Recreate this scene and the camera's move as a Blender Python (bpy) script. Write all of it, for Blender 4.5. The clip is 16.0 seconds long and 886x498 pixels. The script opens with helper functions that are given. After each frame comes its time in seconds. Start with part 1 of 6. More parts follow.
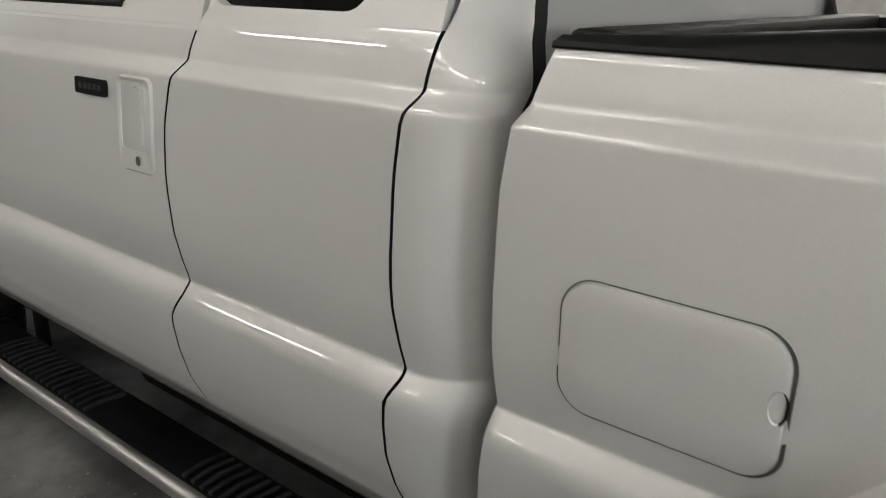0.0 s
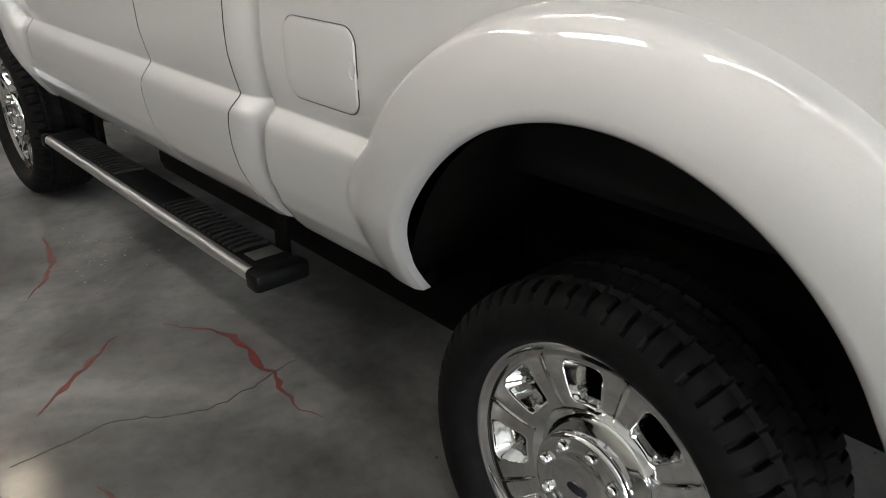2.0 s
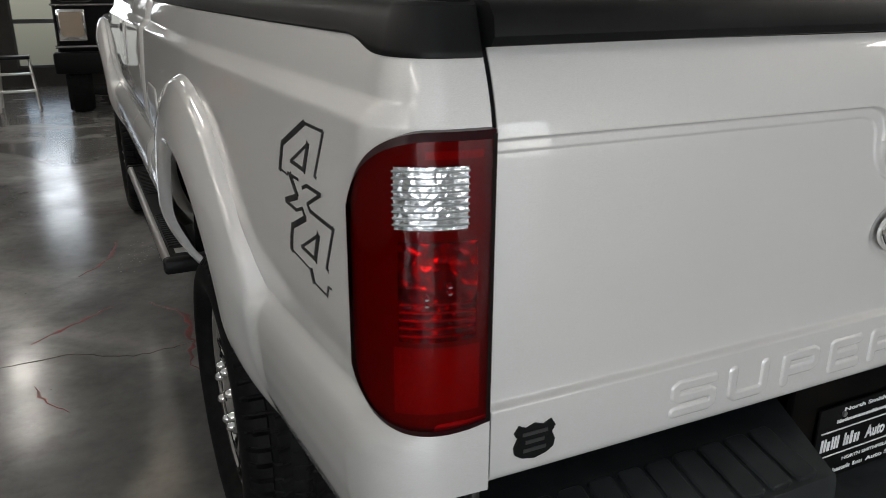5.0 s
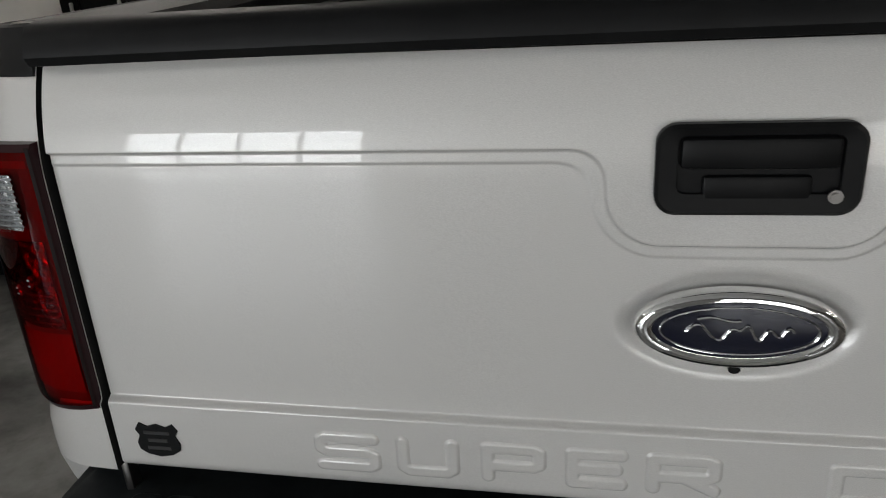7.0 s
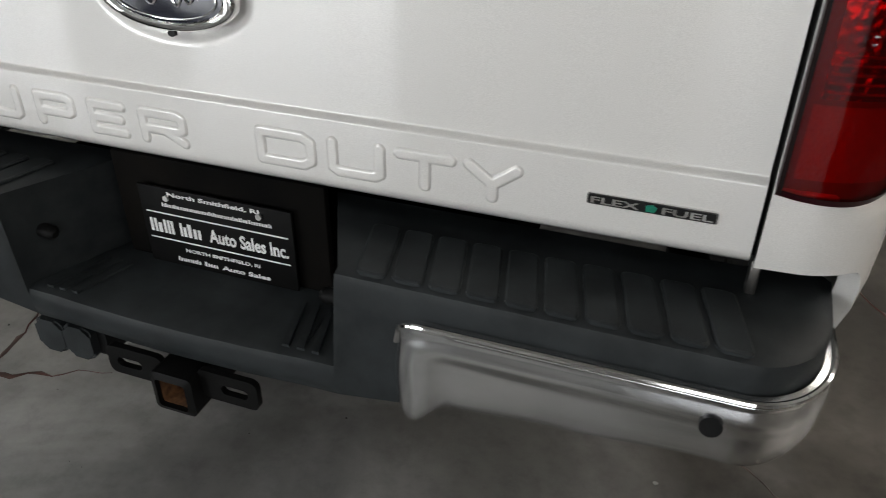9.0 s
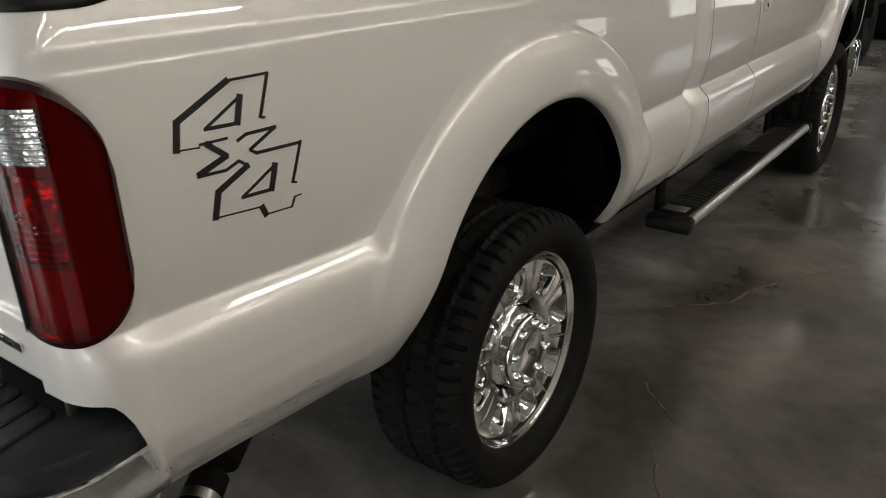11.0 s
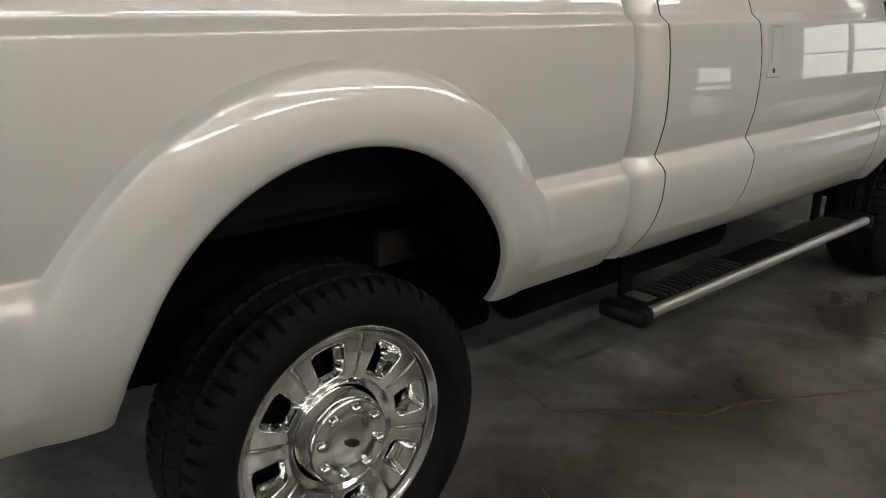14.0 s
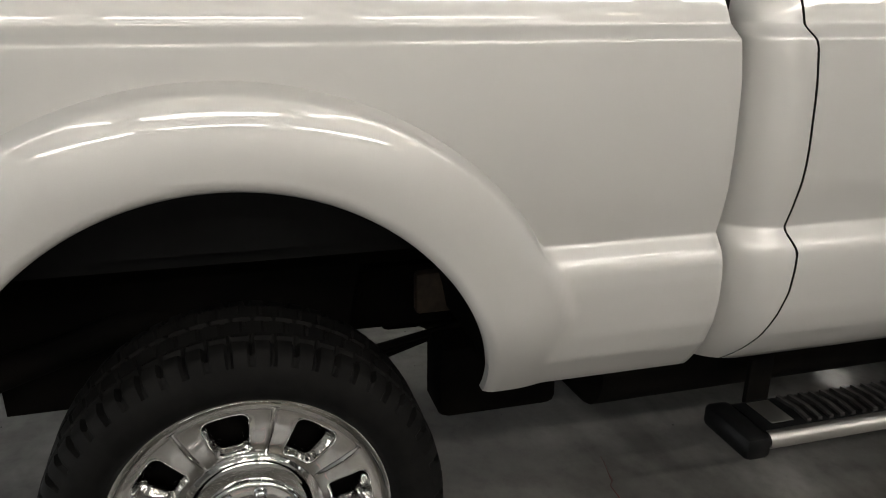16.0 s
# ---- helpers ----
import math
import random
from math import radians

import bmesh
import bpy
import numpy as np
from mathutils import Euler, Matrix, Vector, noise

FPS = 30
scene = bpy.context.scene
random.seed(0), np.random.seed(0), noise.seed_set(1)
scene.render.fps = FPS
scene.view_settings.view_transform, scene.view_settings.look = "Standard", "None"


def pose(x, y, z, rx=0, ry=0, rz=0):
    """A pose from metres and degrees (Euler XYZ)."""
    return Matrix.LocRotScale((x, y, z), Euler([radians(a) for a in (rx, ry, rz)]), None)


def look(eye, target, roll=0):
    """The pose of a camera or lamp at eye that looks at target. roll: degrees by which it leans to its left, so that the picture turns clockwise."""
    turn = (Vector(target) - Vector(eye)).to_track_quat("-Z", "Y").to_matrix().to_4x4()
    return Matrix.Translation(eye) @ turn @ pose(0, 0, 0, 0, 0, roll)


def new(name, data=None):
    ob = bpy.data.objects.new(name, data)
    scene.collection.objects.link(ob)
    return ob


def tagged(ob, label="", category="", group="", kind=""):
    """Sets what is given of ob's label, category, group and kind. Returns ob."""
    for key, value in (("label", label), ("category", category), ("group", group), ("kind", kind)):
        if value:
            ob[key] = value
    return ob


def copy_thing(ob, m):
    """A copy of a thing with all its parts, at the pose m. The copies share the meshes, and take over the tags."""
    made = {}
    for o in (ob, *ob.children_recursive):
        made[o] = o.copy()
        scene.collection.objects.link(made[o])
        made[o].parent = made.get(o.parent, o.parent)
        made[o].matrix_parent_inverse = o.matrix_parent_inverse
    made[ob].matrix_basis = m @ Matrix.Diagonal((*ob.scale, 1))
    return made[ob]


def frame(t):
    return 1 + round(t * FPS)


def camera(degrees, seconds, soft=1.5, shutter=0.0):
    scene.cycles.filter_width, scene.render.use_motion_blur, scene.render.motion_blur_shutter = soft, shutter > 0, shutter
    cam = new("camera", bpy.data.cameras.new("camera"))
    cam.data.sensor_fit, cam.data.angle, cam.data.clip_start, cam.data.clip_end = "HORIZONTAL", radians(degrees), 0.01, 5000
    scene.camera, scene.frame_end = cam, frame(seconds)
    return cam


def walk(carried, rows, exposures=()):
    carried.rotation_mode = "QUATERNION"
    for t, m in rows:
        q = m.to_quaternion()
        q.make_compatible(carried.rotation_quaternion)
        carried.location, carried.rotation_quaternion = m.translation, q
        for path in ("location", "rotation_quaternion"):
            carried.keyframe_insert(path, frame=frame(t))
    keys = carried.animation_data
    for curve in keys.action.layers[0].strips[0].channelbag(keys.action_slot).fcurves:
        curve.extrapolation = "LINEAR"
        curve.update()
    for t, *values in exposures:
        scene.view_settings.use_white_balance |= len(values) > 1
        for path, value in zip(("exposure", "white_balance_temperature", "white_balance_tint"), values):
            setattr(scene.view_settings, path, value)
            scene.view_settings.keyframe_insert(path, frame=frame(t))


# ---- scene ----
# camera and walk: seconds, x, y, z, pitch, roll, yaw
cam = camera(59.98, 16.0, soft=0.8, shutter=0.15)
PATH = [
    (0.0, -1.830, 1.723, 1.520, 71.08, -1.29, -51.62),
    (0.5, -1.933, 1.436, 1.484, 68.86, 0.33, -48.83),
    (1.0, -2.017, 1.165, 1.465, 67.48, -0.20, -48.14),
    (1.5, -2.009, 0.888, 1.459, 66.88, -0.37, -46.39),
    (2.0, -1.979, 0.584, 1.430, 65.39, -0.54, -42.26),
    (2.5, -1.983, 0.345, 1.414, 63.64, 0.56, -41.15),
    (3.0, -1.992, 0.032, 1.450, 63.59, 1.35, -41.11),
    (3.5, -1.887, -0.251, 1.482, 65.55, 1.03, -41.28),
    (4.0, -1.704, -0.548, 1.499, 67.78, -0.04, -37.88),
    (4.5, -1.529, -0.683, 1.522, 69.27, 0.90, -33.59),
    (5.0, -1.291, -0.746, 1.516, 70.86, -0.26, -25.56),
    (5.2, -1.187, -0.759, 1.524, 70.90, -0.63, -23.05),
    (7.3, 0.023, -0.822, 1.564, 66.51, 3.96, 14.51),
    (7.5, 0.146, -0.873, 1.522, 64.32, 3.96, 16.46),
    (8.0, 0.317, -0.960, 1.464, 59.10, 2.73, 18.96),
    (8.5, 0.469, -0.985, 1.442, 57.75, 2.26, 18.35),
    (9.0, 0.752, -0.895, 1.407, 57.92, -0.48, 19.87),
    (9.5, 1.050, -0.820, 1.414, 57.23, -0.78, 23.96),
    (10.0, 1.452, -0.768, 1.435, 59.77, 0.32, 28.73),
    (10.2, 1.570, -0.716, 1.461, 61.32, 0.57, 30.12),
    (12.3, 2.396, 0.031, 1.565, 74.54, 2.37, 46.25),
    (12.5, 2.412, 0.057, 1.579, 74.99, 2.31, 46.59),
    (13.0, 2.432, 0.074, 1.496, 74.85, 1.44, 46.44),
    (13.5, 2.424, 0.135, 1.431, 73.18, 0.92, 47.01),
    (14.0, 2.385, 0.338, 1.406, 72.39, -0.22, 48.80),
    (14.5, 2.381, 0.583, 1.472, 72.43, 1.77, 50.69),
    (15.0, 2.418, 0.853, 1.482, 71.28, 0.91, 55.51),
    (15.5, 2.431, 1.055, 1.490, 68.98, -0.47, 66.63),
    (16.0, 2.361, 1.256, 1.450, 71.06, -0.54, 74.08),
]
EXPOSURES = [(0.0, 0.15, 6500, 10), (0.5, 0.3, 6500, 10), (1.0, 0.5, 6550, 10), (3.0, 0.65, 6350, 11), (4.0, 0.2, 6400, 11), (5.0, -0.15, 6450, 11), (7.3, -0.6, 6600, 11), (8.5, -0.1, 6600, 11), (9.3, 0.0, 6650, 11), (10.0, -0.05, 6900, 12), (12.3, -0.15, 6800, 10), (14.5, -0.12, 6650, 10), (16.0, 0.12, 6550, 10)]
walk(cam, [(r[0], pose(*r[1:])) for r in PATH], EXPOSURES)

# ---- world and lights ----
world = bpy.data.worlds.new("sky")
scene.world = world
world.use_nodes = True
wn = world.node_tree
sky = wn.nodes.new("ShaderNodeTexSky")
sky.sky_type = "NISHITA"
sky.sun_disc = False
sky.sun_elevation = radians(35)
sky.sun_rotation = radians(160)
wn.links.new(sky.outputs[0], wn.nodes["Background"].inputs[0])
wn.nodes["Background"].inputs[1].default_value = 0.1


def window_light(name, eye, target, width, height, power, colour=(0.93, 0.97, 1.0)):
    """Daylight that comes in through one opening."""
    data = bpy.data.lights.new(name, "AREA")
    data.shape, data.size, data.size_y, data.energy, data.color = "RECTANGLE", width, height, power, colour
    ob = new(name, data)
    ob.matrix_world = look(eye, target)
    return ob


ROOM = dict(x0=-7.5, x1=9.0, y0=-8.0, y1=12.5, h=4.7)
# openings: wall, centre along the wall, sill, width, height, power
OPENINGS = [
    ("back", -4.7, 0.15, 3.4, 3.0, 430),
    ("back", 2.6, 0.15, 3.4, 3.0, 150),
    ("front", -1.62, 0.28, 0.66, 2.0, 1.2),
    ("front", 1.04, 0.15, 0.72, 2.8, 2.5),
    ("front", 4.55, 0.5, 1.5, 1.3, 13),
    ("front", 6.75, 0.3, 0.7, 0.6, 3),
    ("left", -5.4, 0.3, 3.4, 3.0, 420),
    # high window, unseen, added to light the truck's left side softly
    ("left", 2.2, 2.95, 6.0, 1.3, 160),
]
# extra lamps added high in two front windows to brighten their floor streaks
for c, w, z0, z1, power in ((-1.62, 0.6, 1.2, 2.25, 9), (1.04, 0.66, 1.35, 2.9, 16)):
    window_light("window_light", (c, ROOM["y1"] + 0.18, (z0 + z1) / 2), (c, 0, (z0 + z1) / 2), w, z1 - z0, power)
for wall, c, sill, w, h, power in OPENINGS:
    zc = sill + h / 2
    if wall == "back":
        window_light("window_light", (c, ROOM["y0"] - 0.2, zc), (c, 0, zc), w, h, power)
    elif wall == "front":
        window_light("window_light", (c, ROOM["y1"] + 0.2, zc), (c, 0, zc), w, h, power)
    elif wall == "left":
        window_light("window_light", (ROOM["x0"] - 0.2, c, zc), (0, c, zc), w, h, power)
    else:
        window_light("window_light", (ROOM["x1"] + 0.2, c, zc), (0, c, zc), w, h, power)

# ---- materials ----
def mat(name, colour, rough=0.5, metal=0.0, coat=0.0, coat_rough=0.03, spec=0.5):
    m = bpy.data.materials.new(name)
    m.use_nodes = True
    b = m.node_tree.nodes["Principled BSDF"]
    b.inputs["Base Color"].default_value = (*colour, 1)
    b.inputs["Roughness"].default_value = rough
    b.inputs["Metallic"].default_value = metal
    b.inputs["Coat Weight"].default_value = coat
    b.inputs["Coat Roughness"].default_value = coat_rough
    b.inputs["Specular IOR Level"].default_value = spec
    return m


def noise_node(m, scale, detail=4.0, rough=0.6, distort=0.0):
    nt = m.node_tree
    tc = nt.nodes.new("ShaderNodeTexCoord")
    n = nt.nodes.new("ShaderNodeTexNoise")
    n.inputs["Scale"].default_value = scale
    n.inputs["Detail"].default_value = detail
    n.inputs["Roughness"].default_value = rough
    n.inputs["Distortion"].default_value = distort
    nt.links.new(tc.outputs["Object"], n.inputs["Vector"])
    return n


def ramp(m, source, stops):
    nt = m.node_tree
    r = nt.nodes.new("ShaderNodeValToRGB")
    while len(r.color_ramp.elements) < len(stops):
        r.color_ramp.elements.new(0.5)
    for e, (at, col) in zip(r.color_ramp.elements, stops):
        e.position = at
        e.color = (*col, 1) if not isinstance(col, float) else (col, col, col, 1)
    nt.links.new(source, r.inputs[0])
    return r


def vary(m, scale, low, high, detail=5.0, at=(0.35, 0.65), distort=0.0):
    """Two-tone colour variation over the surface."""
    n = noise_node(m, scale, detail, 0.6, distort)
    r = ramp(m, n.outputs["Fac"], [(at[0], low), (at[1], high)])
    m.node_tree.links.new(r.outputs[0], m.node_tree.nodes["Principled BSDF"].inputs["Base Color"])
    return r


def vary_rough(m, scale, low, high, detail=4.0):
    n = noise_node(m, scale, detail)
    r = ramp(m, n.outputs["Fac"], [(0.3, low), (0.7, high)])
    m.node_tree.links.new(r.outputs[0], m.node_tree.nodes["Principled BSDF"].inputs["Roughness"])


def bump(m, scale, strength, distance=0.002, detail=3.0):
    nt = m.node_tree
    n = noise_node(m, scale, detail)
    b = nt.nodes.new("ShaderNodeBump")
    b.inputs["Strength"].default_value = strength
    b.inputs["Distance"].default_value = distance
    nt.links.new(n.outputs["Fac"], b.inputs["Height"])
    nt.links.new(b.outputs[0], nt.nodes["Principled BSDF"].inputs["Normal"])


def lens_mat(name, tint, gloss_rough=0.03, ior=1.42):
    """A thin tinted cover: what lies behind it shows through in its colour, with a glossy skin."""
    m = bpy.data.materials.new(name)
    m.use_nodes = True
    nt = m.node_tree
    out = nt.nodes["Material Output"]
    tr = nt.nodes.new("ShaderNodeBsdfTransparent")
    tr.inputs[0].default_value = (*tint, 1)
    gl = nt.nodes.new("ShaderNodeBsdfGlossy")
    gl.inputs["Roughness"].default_value = gloss_rough
    fr = nt.nodes.new("ShaderNodeFresnel")
    fr.inputs[0].default_value = ior
    mx = nt.nodes.new("ShaderNodeMixShader")
    nt.links.new(fr.outputs[0], mx.inputs[0])
    nt.links.new(tr.outputs[0], mx.inputs[1])
    nt.links.new(gl.outputs[0], mx.inputs[2])
    nt.links.new(mx.outputs[0], out.inputs[0])
    return m


def glow_mat(name, colour, strength):
    m = bpy.data.materials.new(name)
    m.use_nodes = True
    b = m.node_tree.nodes["Principled BSDF"]
    b.inputs["Base Color"].default_value = (*colour, 1)
    b.inputs["Emission Color"].default_value = (*colour, 1)
    b.inputs["Emission Strength"].default_value = strength
    return m


PAINT = mat("white_pearl_paint", (0.68, 0.67, 0.65), 0.46, 0.24, 1.0, 0.012)
vary(PAINT, 900.0, (0.63, 0.62, 0.60), (0.73, 0.72, 0.70), 2.0)
# black that puts the shade of panel gaps into the colour of their walls
GAP_SHADE = mat("gap_shade", (0.004, 0.004, 0.004), 0.9)
PLASTIC = mat("black_textured_plastic", (0.006, 0.0062, 0.0065), 0.45, spec=0.2)
vary(PLASTIC, 9.0, (0.0035, 0.0037, 0.004), (0.007, 0.0073, 0.0078))
bump(PLASTIC, 700.0, 0.25, 0.0006)
BUMPER_BLACK = mat("bumper_pad_plastic", (0.012, 0.0135, 0.014), 0.5, spec=0.2)
vary(BUMPER_BLACK, 14.0, (0.013, 0.0153, 0.0165), (0.025, 0.029, 0.031), 6.0)
bump(BUMPER_BLACK, 600.0, 0.3, 0.0006)
RUBBER = mat("tyre_rubber", (0.008, 0.008, 0.008), 0.7, spec=0.12)
vary(RUBBER, 25.0, (0.0045, 0.0045, 0.0045), (0.0095, 0.0093, 0.009), 6.0)
bump(RUBBER, 300.0, 0.3, 0.0008)
CHROME = mat("chrome", (0.78, 0.78, 0.77), 0.05, 1.0)
vary_rough(CHROME, 30.0, 0.03, 0.09)
BUMPER_CHROME = mat("bumper_chrome", (0.60, 0.61, 0.62), 0.2, 1.0)
vary_rough(BUMPER_CHROME, 9.0, 0.13, 0.24, 6.0)
ALU = mat("brushed_aluminium", (0.62, 0.61, 0.59), 0.28, 1.0)
vary_rough(ALU, 6.0, 0.34, 0.42)
GLASS = lens_mat("tinted_glass", (0.03, 0.032, 0.03))
CLEAR = lens_mat("clear_lens", (0.92, 0.93, 0.94), 0.02)
DARK_RED = lens_mat("dark_red_lens", (0.62, 0.003, 0.013), 0.02, 1.30)
REFLECTOR = mat("lamp_reflector", (0.75, 0.75, 0.75), 0.22, 1.0)
bump(REFLECTOR, 90.0, 0.6, 0.004, 1.0)
BLUE = mat("dark_blue_enamel", (0.004, 0.0055, 0.018), 0.15, 0.0, 1.0)
DECAL = mat("black_vinyl", (0.012, 0.012, 0.013), 0.35)
GREY_DECAL = mat("grey_vinyl", (0.035, 0.035, 0.035), 0.35)
GREEN = mat("green_enamel", (0.0, 0.16, 0.1), 0.3)
WHITE_INK = mat("white_print", (0.8, 0.8, 0.8), 0.5)
# near-zero black: the shade under the truck and in hollows is put into it
UNDER = mat("underbody_shade_black", (0.003, 0.003, 0.003), 0.85, spec=0.08)
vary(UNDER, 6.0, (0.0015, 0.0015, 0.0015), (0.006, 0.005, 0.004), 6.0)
RUST = mat("rusty_steel", (0.16, 0.07, 0.03), 0.8)
vary(RUST, 40.0, (0.07, 0.03, 0.015), (0.3, 0.15, 0.06))
STEEL_BLACK = mat("black_painted_steel", (0.004, 0.004, 0.004), 0.55, spec=0.1)
bump(STEEL_BLACK, 120.0, 0.2, 0.001)
EXHAUST = mat("exhaust_steel", (0.26, 0.25, 0.24), 0.35, 1.0)
SEAT = mat("grey_cloth", (0.05, 0.048, 0.045), 0.9)

CONCRETE = mat("polished_concrete", (0.17, 0.165, 0.155), 0.2, spec=0.7)


def concrete_nodes(m):
    nt = m.node_tree
    b = nt.nodes["Principled BSDF"]
    big = noise_node(m, 0.95, 5.0, 0.55, 0.8)
    r1 = ramp(m, big.outputs["Fac"], [(0.30, (0.092, 0.090, 0.085)), (0.46, (0.170, 0.166, 0.159)), (0.54, (0.235, 0.229, 0.220)), (0.70, (0.385, 0.377, 0.363))])
    fine = noise_node(m, 11.0, 8.0, 0.7)
    r2 = ramp(m, fine.outputs["Fac"], [(0.3, (0.78, 0.78, 0.78)), (0.5, (0.98, 0.98, 0.98)), (0.7, (1.10, 1.10, 1.09))])
    mx = nt.nodes.new("ShaderNodeMix")
    mx.data_type, mx.blend_type = "RGBA", "MULTIPLY"
    mx.inputs[0].default_value = 1.0
    nt.links.new(r1.outputs[0], mx.inputs[6])
    nt.links.new(r2.outputs[0], mx.inputs[7])
    # past the long crack on the right the floor colour is multiplied darker and browner
    tc = nt.nodes.new("ShaderNodeTexCoord")
    sep = nt.nodes.new("ShaderNodeSeparateXYZ")
    nt.links.new(tc.outputs["Object"], sep.inputs[0])
    wob = noise_node(m, 1.3, 5.0)
    add = nt.nodes.new("ShaderNodeMath")
    add.operation = "MULTIPLY_ADD"
    add.inputs[1].default_value = 0.9
    nt.links.new(wob.outputs["Fac"], add.inputs[0])
    nt.links.new(sep.outputs[0], add.inputs[2])
    mr = nt.nodes.new("ShaderNodeMapRange")
    mr.inputs["From Min"].default_value = 1.15
    mr.inputs["From Max"].default_value = 1.55
    nt.links.new(add.outputs[0], mr.inputs["Value"])
    slab = nt.nodes.new("ShaderNodeMix")
    slab.data_type, slab.blend_type = "RGBA", "MULTIPLY"
    slab.inputs[7].default_value = (0.42, 0.39, 0.355, 1)
    nt.links.new(mr.outputs[0], slab.inputs[0])
    nt.links.new(mx.outputs[2], slab.inputs[6])
    # behind the tail the floor colour is multiplied paler
    my = nt.nodes.new("ShaderNodeMath")
    my.operation = "MULTIPLY_ADD"
    my.inputs[1].default_value = 0.8
    nt.links.new(wob.outputs["Fac"], my.inputs[0])
    nt.links.new(sep.outputs[1], my.inputs[2])
    mp = nt.nodes.new("ShaderNodeMapRange")
    mp.inputs["From Min"].default_value = 0.85
    mp.inputs["From Max"].default_value = 0.35
    nt.links.new(my.outputs[0], mp.inputs["Value"])
    pale = nt.nodes.new("ShaderNodeMix")
    pale.data_type, pale.blend_type = "RGBA", "MULTIPLY"
    pale.inputs[7].default_value = (1.28, 1.31, 1.34, 1)
    nt.links.new(mp.outputs[0], pale.inputs[0])
    nt.links.new(slab.outputs[2], pale.inputs[6])
    nt.links.new(pale.outputs[2], b.inputs["Base Color"])
    rn = noise_node(m, 2.2, 7.0, 0.65)
    rr = ramp(m, rn.outputs["Fac"], [(0.3, 0.13), (0.7, 0.27)])
    nt.links.new(rr.outputs[0], b.inputs["Roughness"])
    bn = noise_node(m, 35.0, 4.0)
    bp = nt.nodes.new("ShaderNodeBump")
    bp.inputs["Strength"].default_value = 0.06
    bp.inputs["Distance"].default_value = 0.002
    nt.links.new(bn.outputs["Fac"], bp.inputs["Height"])
    nt.links.new(bp.outputs[0], b.inputs["Normal"])


concrete_nodes(CONCRETE)
CRACK = mat("red_crack_filler", (0.2, 0.025, 0.018), 0.5)
vary(CRACK, 14.0, (0.10, 0.045, 0.036), (0.21, 0.034, 0.027), 5.0)
FAINT_CRACK = mat("faint_red_crack", (0.08, 0.03, 0.022), 0.5)
vary(FAINT_CRACK, 12.0, (0.045, 0.026, 0.02), (0.11, 0.028, 0.02), 5.0)
DARK_CRACK = mat("dark_crack", (0.05, 0.045, 0.04), 0.6)
vary(DARK_CRACK, 12.0, (0.03, 0.028, 0.026), (0.10, 0.07, 0.055), 5.0)
WALL = mat("painted_block_wall", (0.4, 0.39, 0.37), 0.8)
vary(WALL, 1.6, (0.19, 0.187, 0.18), (0.27, 0.266, 0.257), 6.0)
# wall colour darkened to hold the dimness of the hall's front end
DARK_WALL = mat("dimmed_block_wall", (0.05, 0.048, 0.045), 0.75)
vary(DARK_WALL, 1.6, (0.035, 0.034, 0.032), (0.065, 0.062, 0.058), 6.0)
CEILING = mat("ceiling_deck", (0.30, 0.30, 0.29), 0.8)
vary(CEILING, 1.2, (0.50, 0.50, 0.49), (0.64, 0.635, 0.62))
FRAME = mat("window_frame_metal", (0.1, 0.1, 0.1), 0.5)
TUBE = glow_mat("strip_light", (1.0, 0.955, 0.885), 27.0)
WARM_LAMP = glow_mat("warm_lamp_face", (1.0, 0.86, 0.66), 16.0)
# colour raised for the light that the glossy step ribs catch
TREAD = mat("lit_step_rubber", (0.03, 0.03, 0.03), 0.4)
vary(TREAD, 30.0, (0.016, 0.016, 0.016), (0.045, 0.044, 0.042))
VAN_PAINT = mat("van_white_paint", (0.56, 0.55, 0.52), 0.4, 0.0, 0.5, 0.1)
vary(VAN_PAINT, 3.0, (0.53, 0.52, 0.49), (0.59, 0.58, 0.55))

# ---- mesh helpers ----
def smooth_by_angle(bm, degrees):
    lim = radians(degrees)
    for f in bm.faces:
        f.smooth = True
    for e in bm.edges:
        if len(e.link_faces) == 2 and e.calc_face_angle(0.0) > lim:
            e.smooth = False


def part(name, bm, material, parent=None, label="", angle=35.0):
    """Links a bmesh as one mesh object under a thing or a part."""
    bm.normal_update()
    if angle:
        smooth_by_angle(bm, angle)
    me = bpy.data.meshes.new(name)
    bm.to_mesh(me)
    bm.free()
    for one in material if isinstance(material, (list, tuple)) else [material]:
        me.materials.append(one)
    ob = new(name, me)
    if parent is not None:
        ob.parent = parent
    if label:
        tagged(ob, label)
    return ob


def shared(name, ob, m, parent):
    """Another object on the same mesh."""
    c = new(name, ob.data)
    c.parent = parent
    c.matrix_basis = m
    return c


def empty(name, at=(0, 0, 0)):
    ob = new(name)
    ob.location = at
    return ob


def add_box(bm, lo, hi, bevel=0.0, m=None, segments=2):
    g = bmesh.ops.create_cube(bm, size=1.0)
    vs = g["verts"]
    for v in vs:
        v.co = Vector([lo[i] + (v.co[i] + 0.5) * (hi[i] - lo[i]) for i in range(3)])
    if bevel:
        es = list({e for v in vs for e in v.link_edges})
        r = bmesh.ops.bevel(bm, geom=es, offset=bevel, segments=segments, affect="EDGES", profile=0.5)
        vs = list({v for f in r["faces"] for v in f.verts} | {v for v in vs if v.is_valid})
    if m is not None:
        bmesh.ops.transform(bm, matrix=m, verts=vs)
    return vs


def box(lo, hi, bevel=0.0, m=None):
    bm = bmesh.new()
    add_box(bm, lo, hi, bevel, m)
    return bm


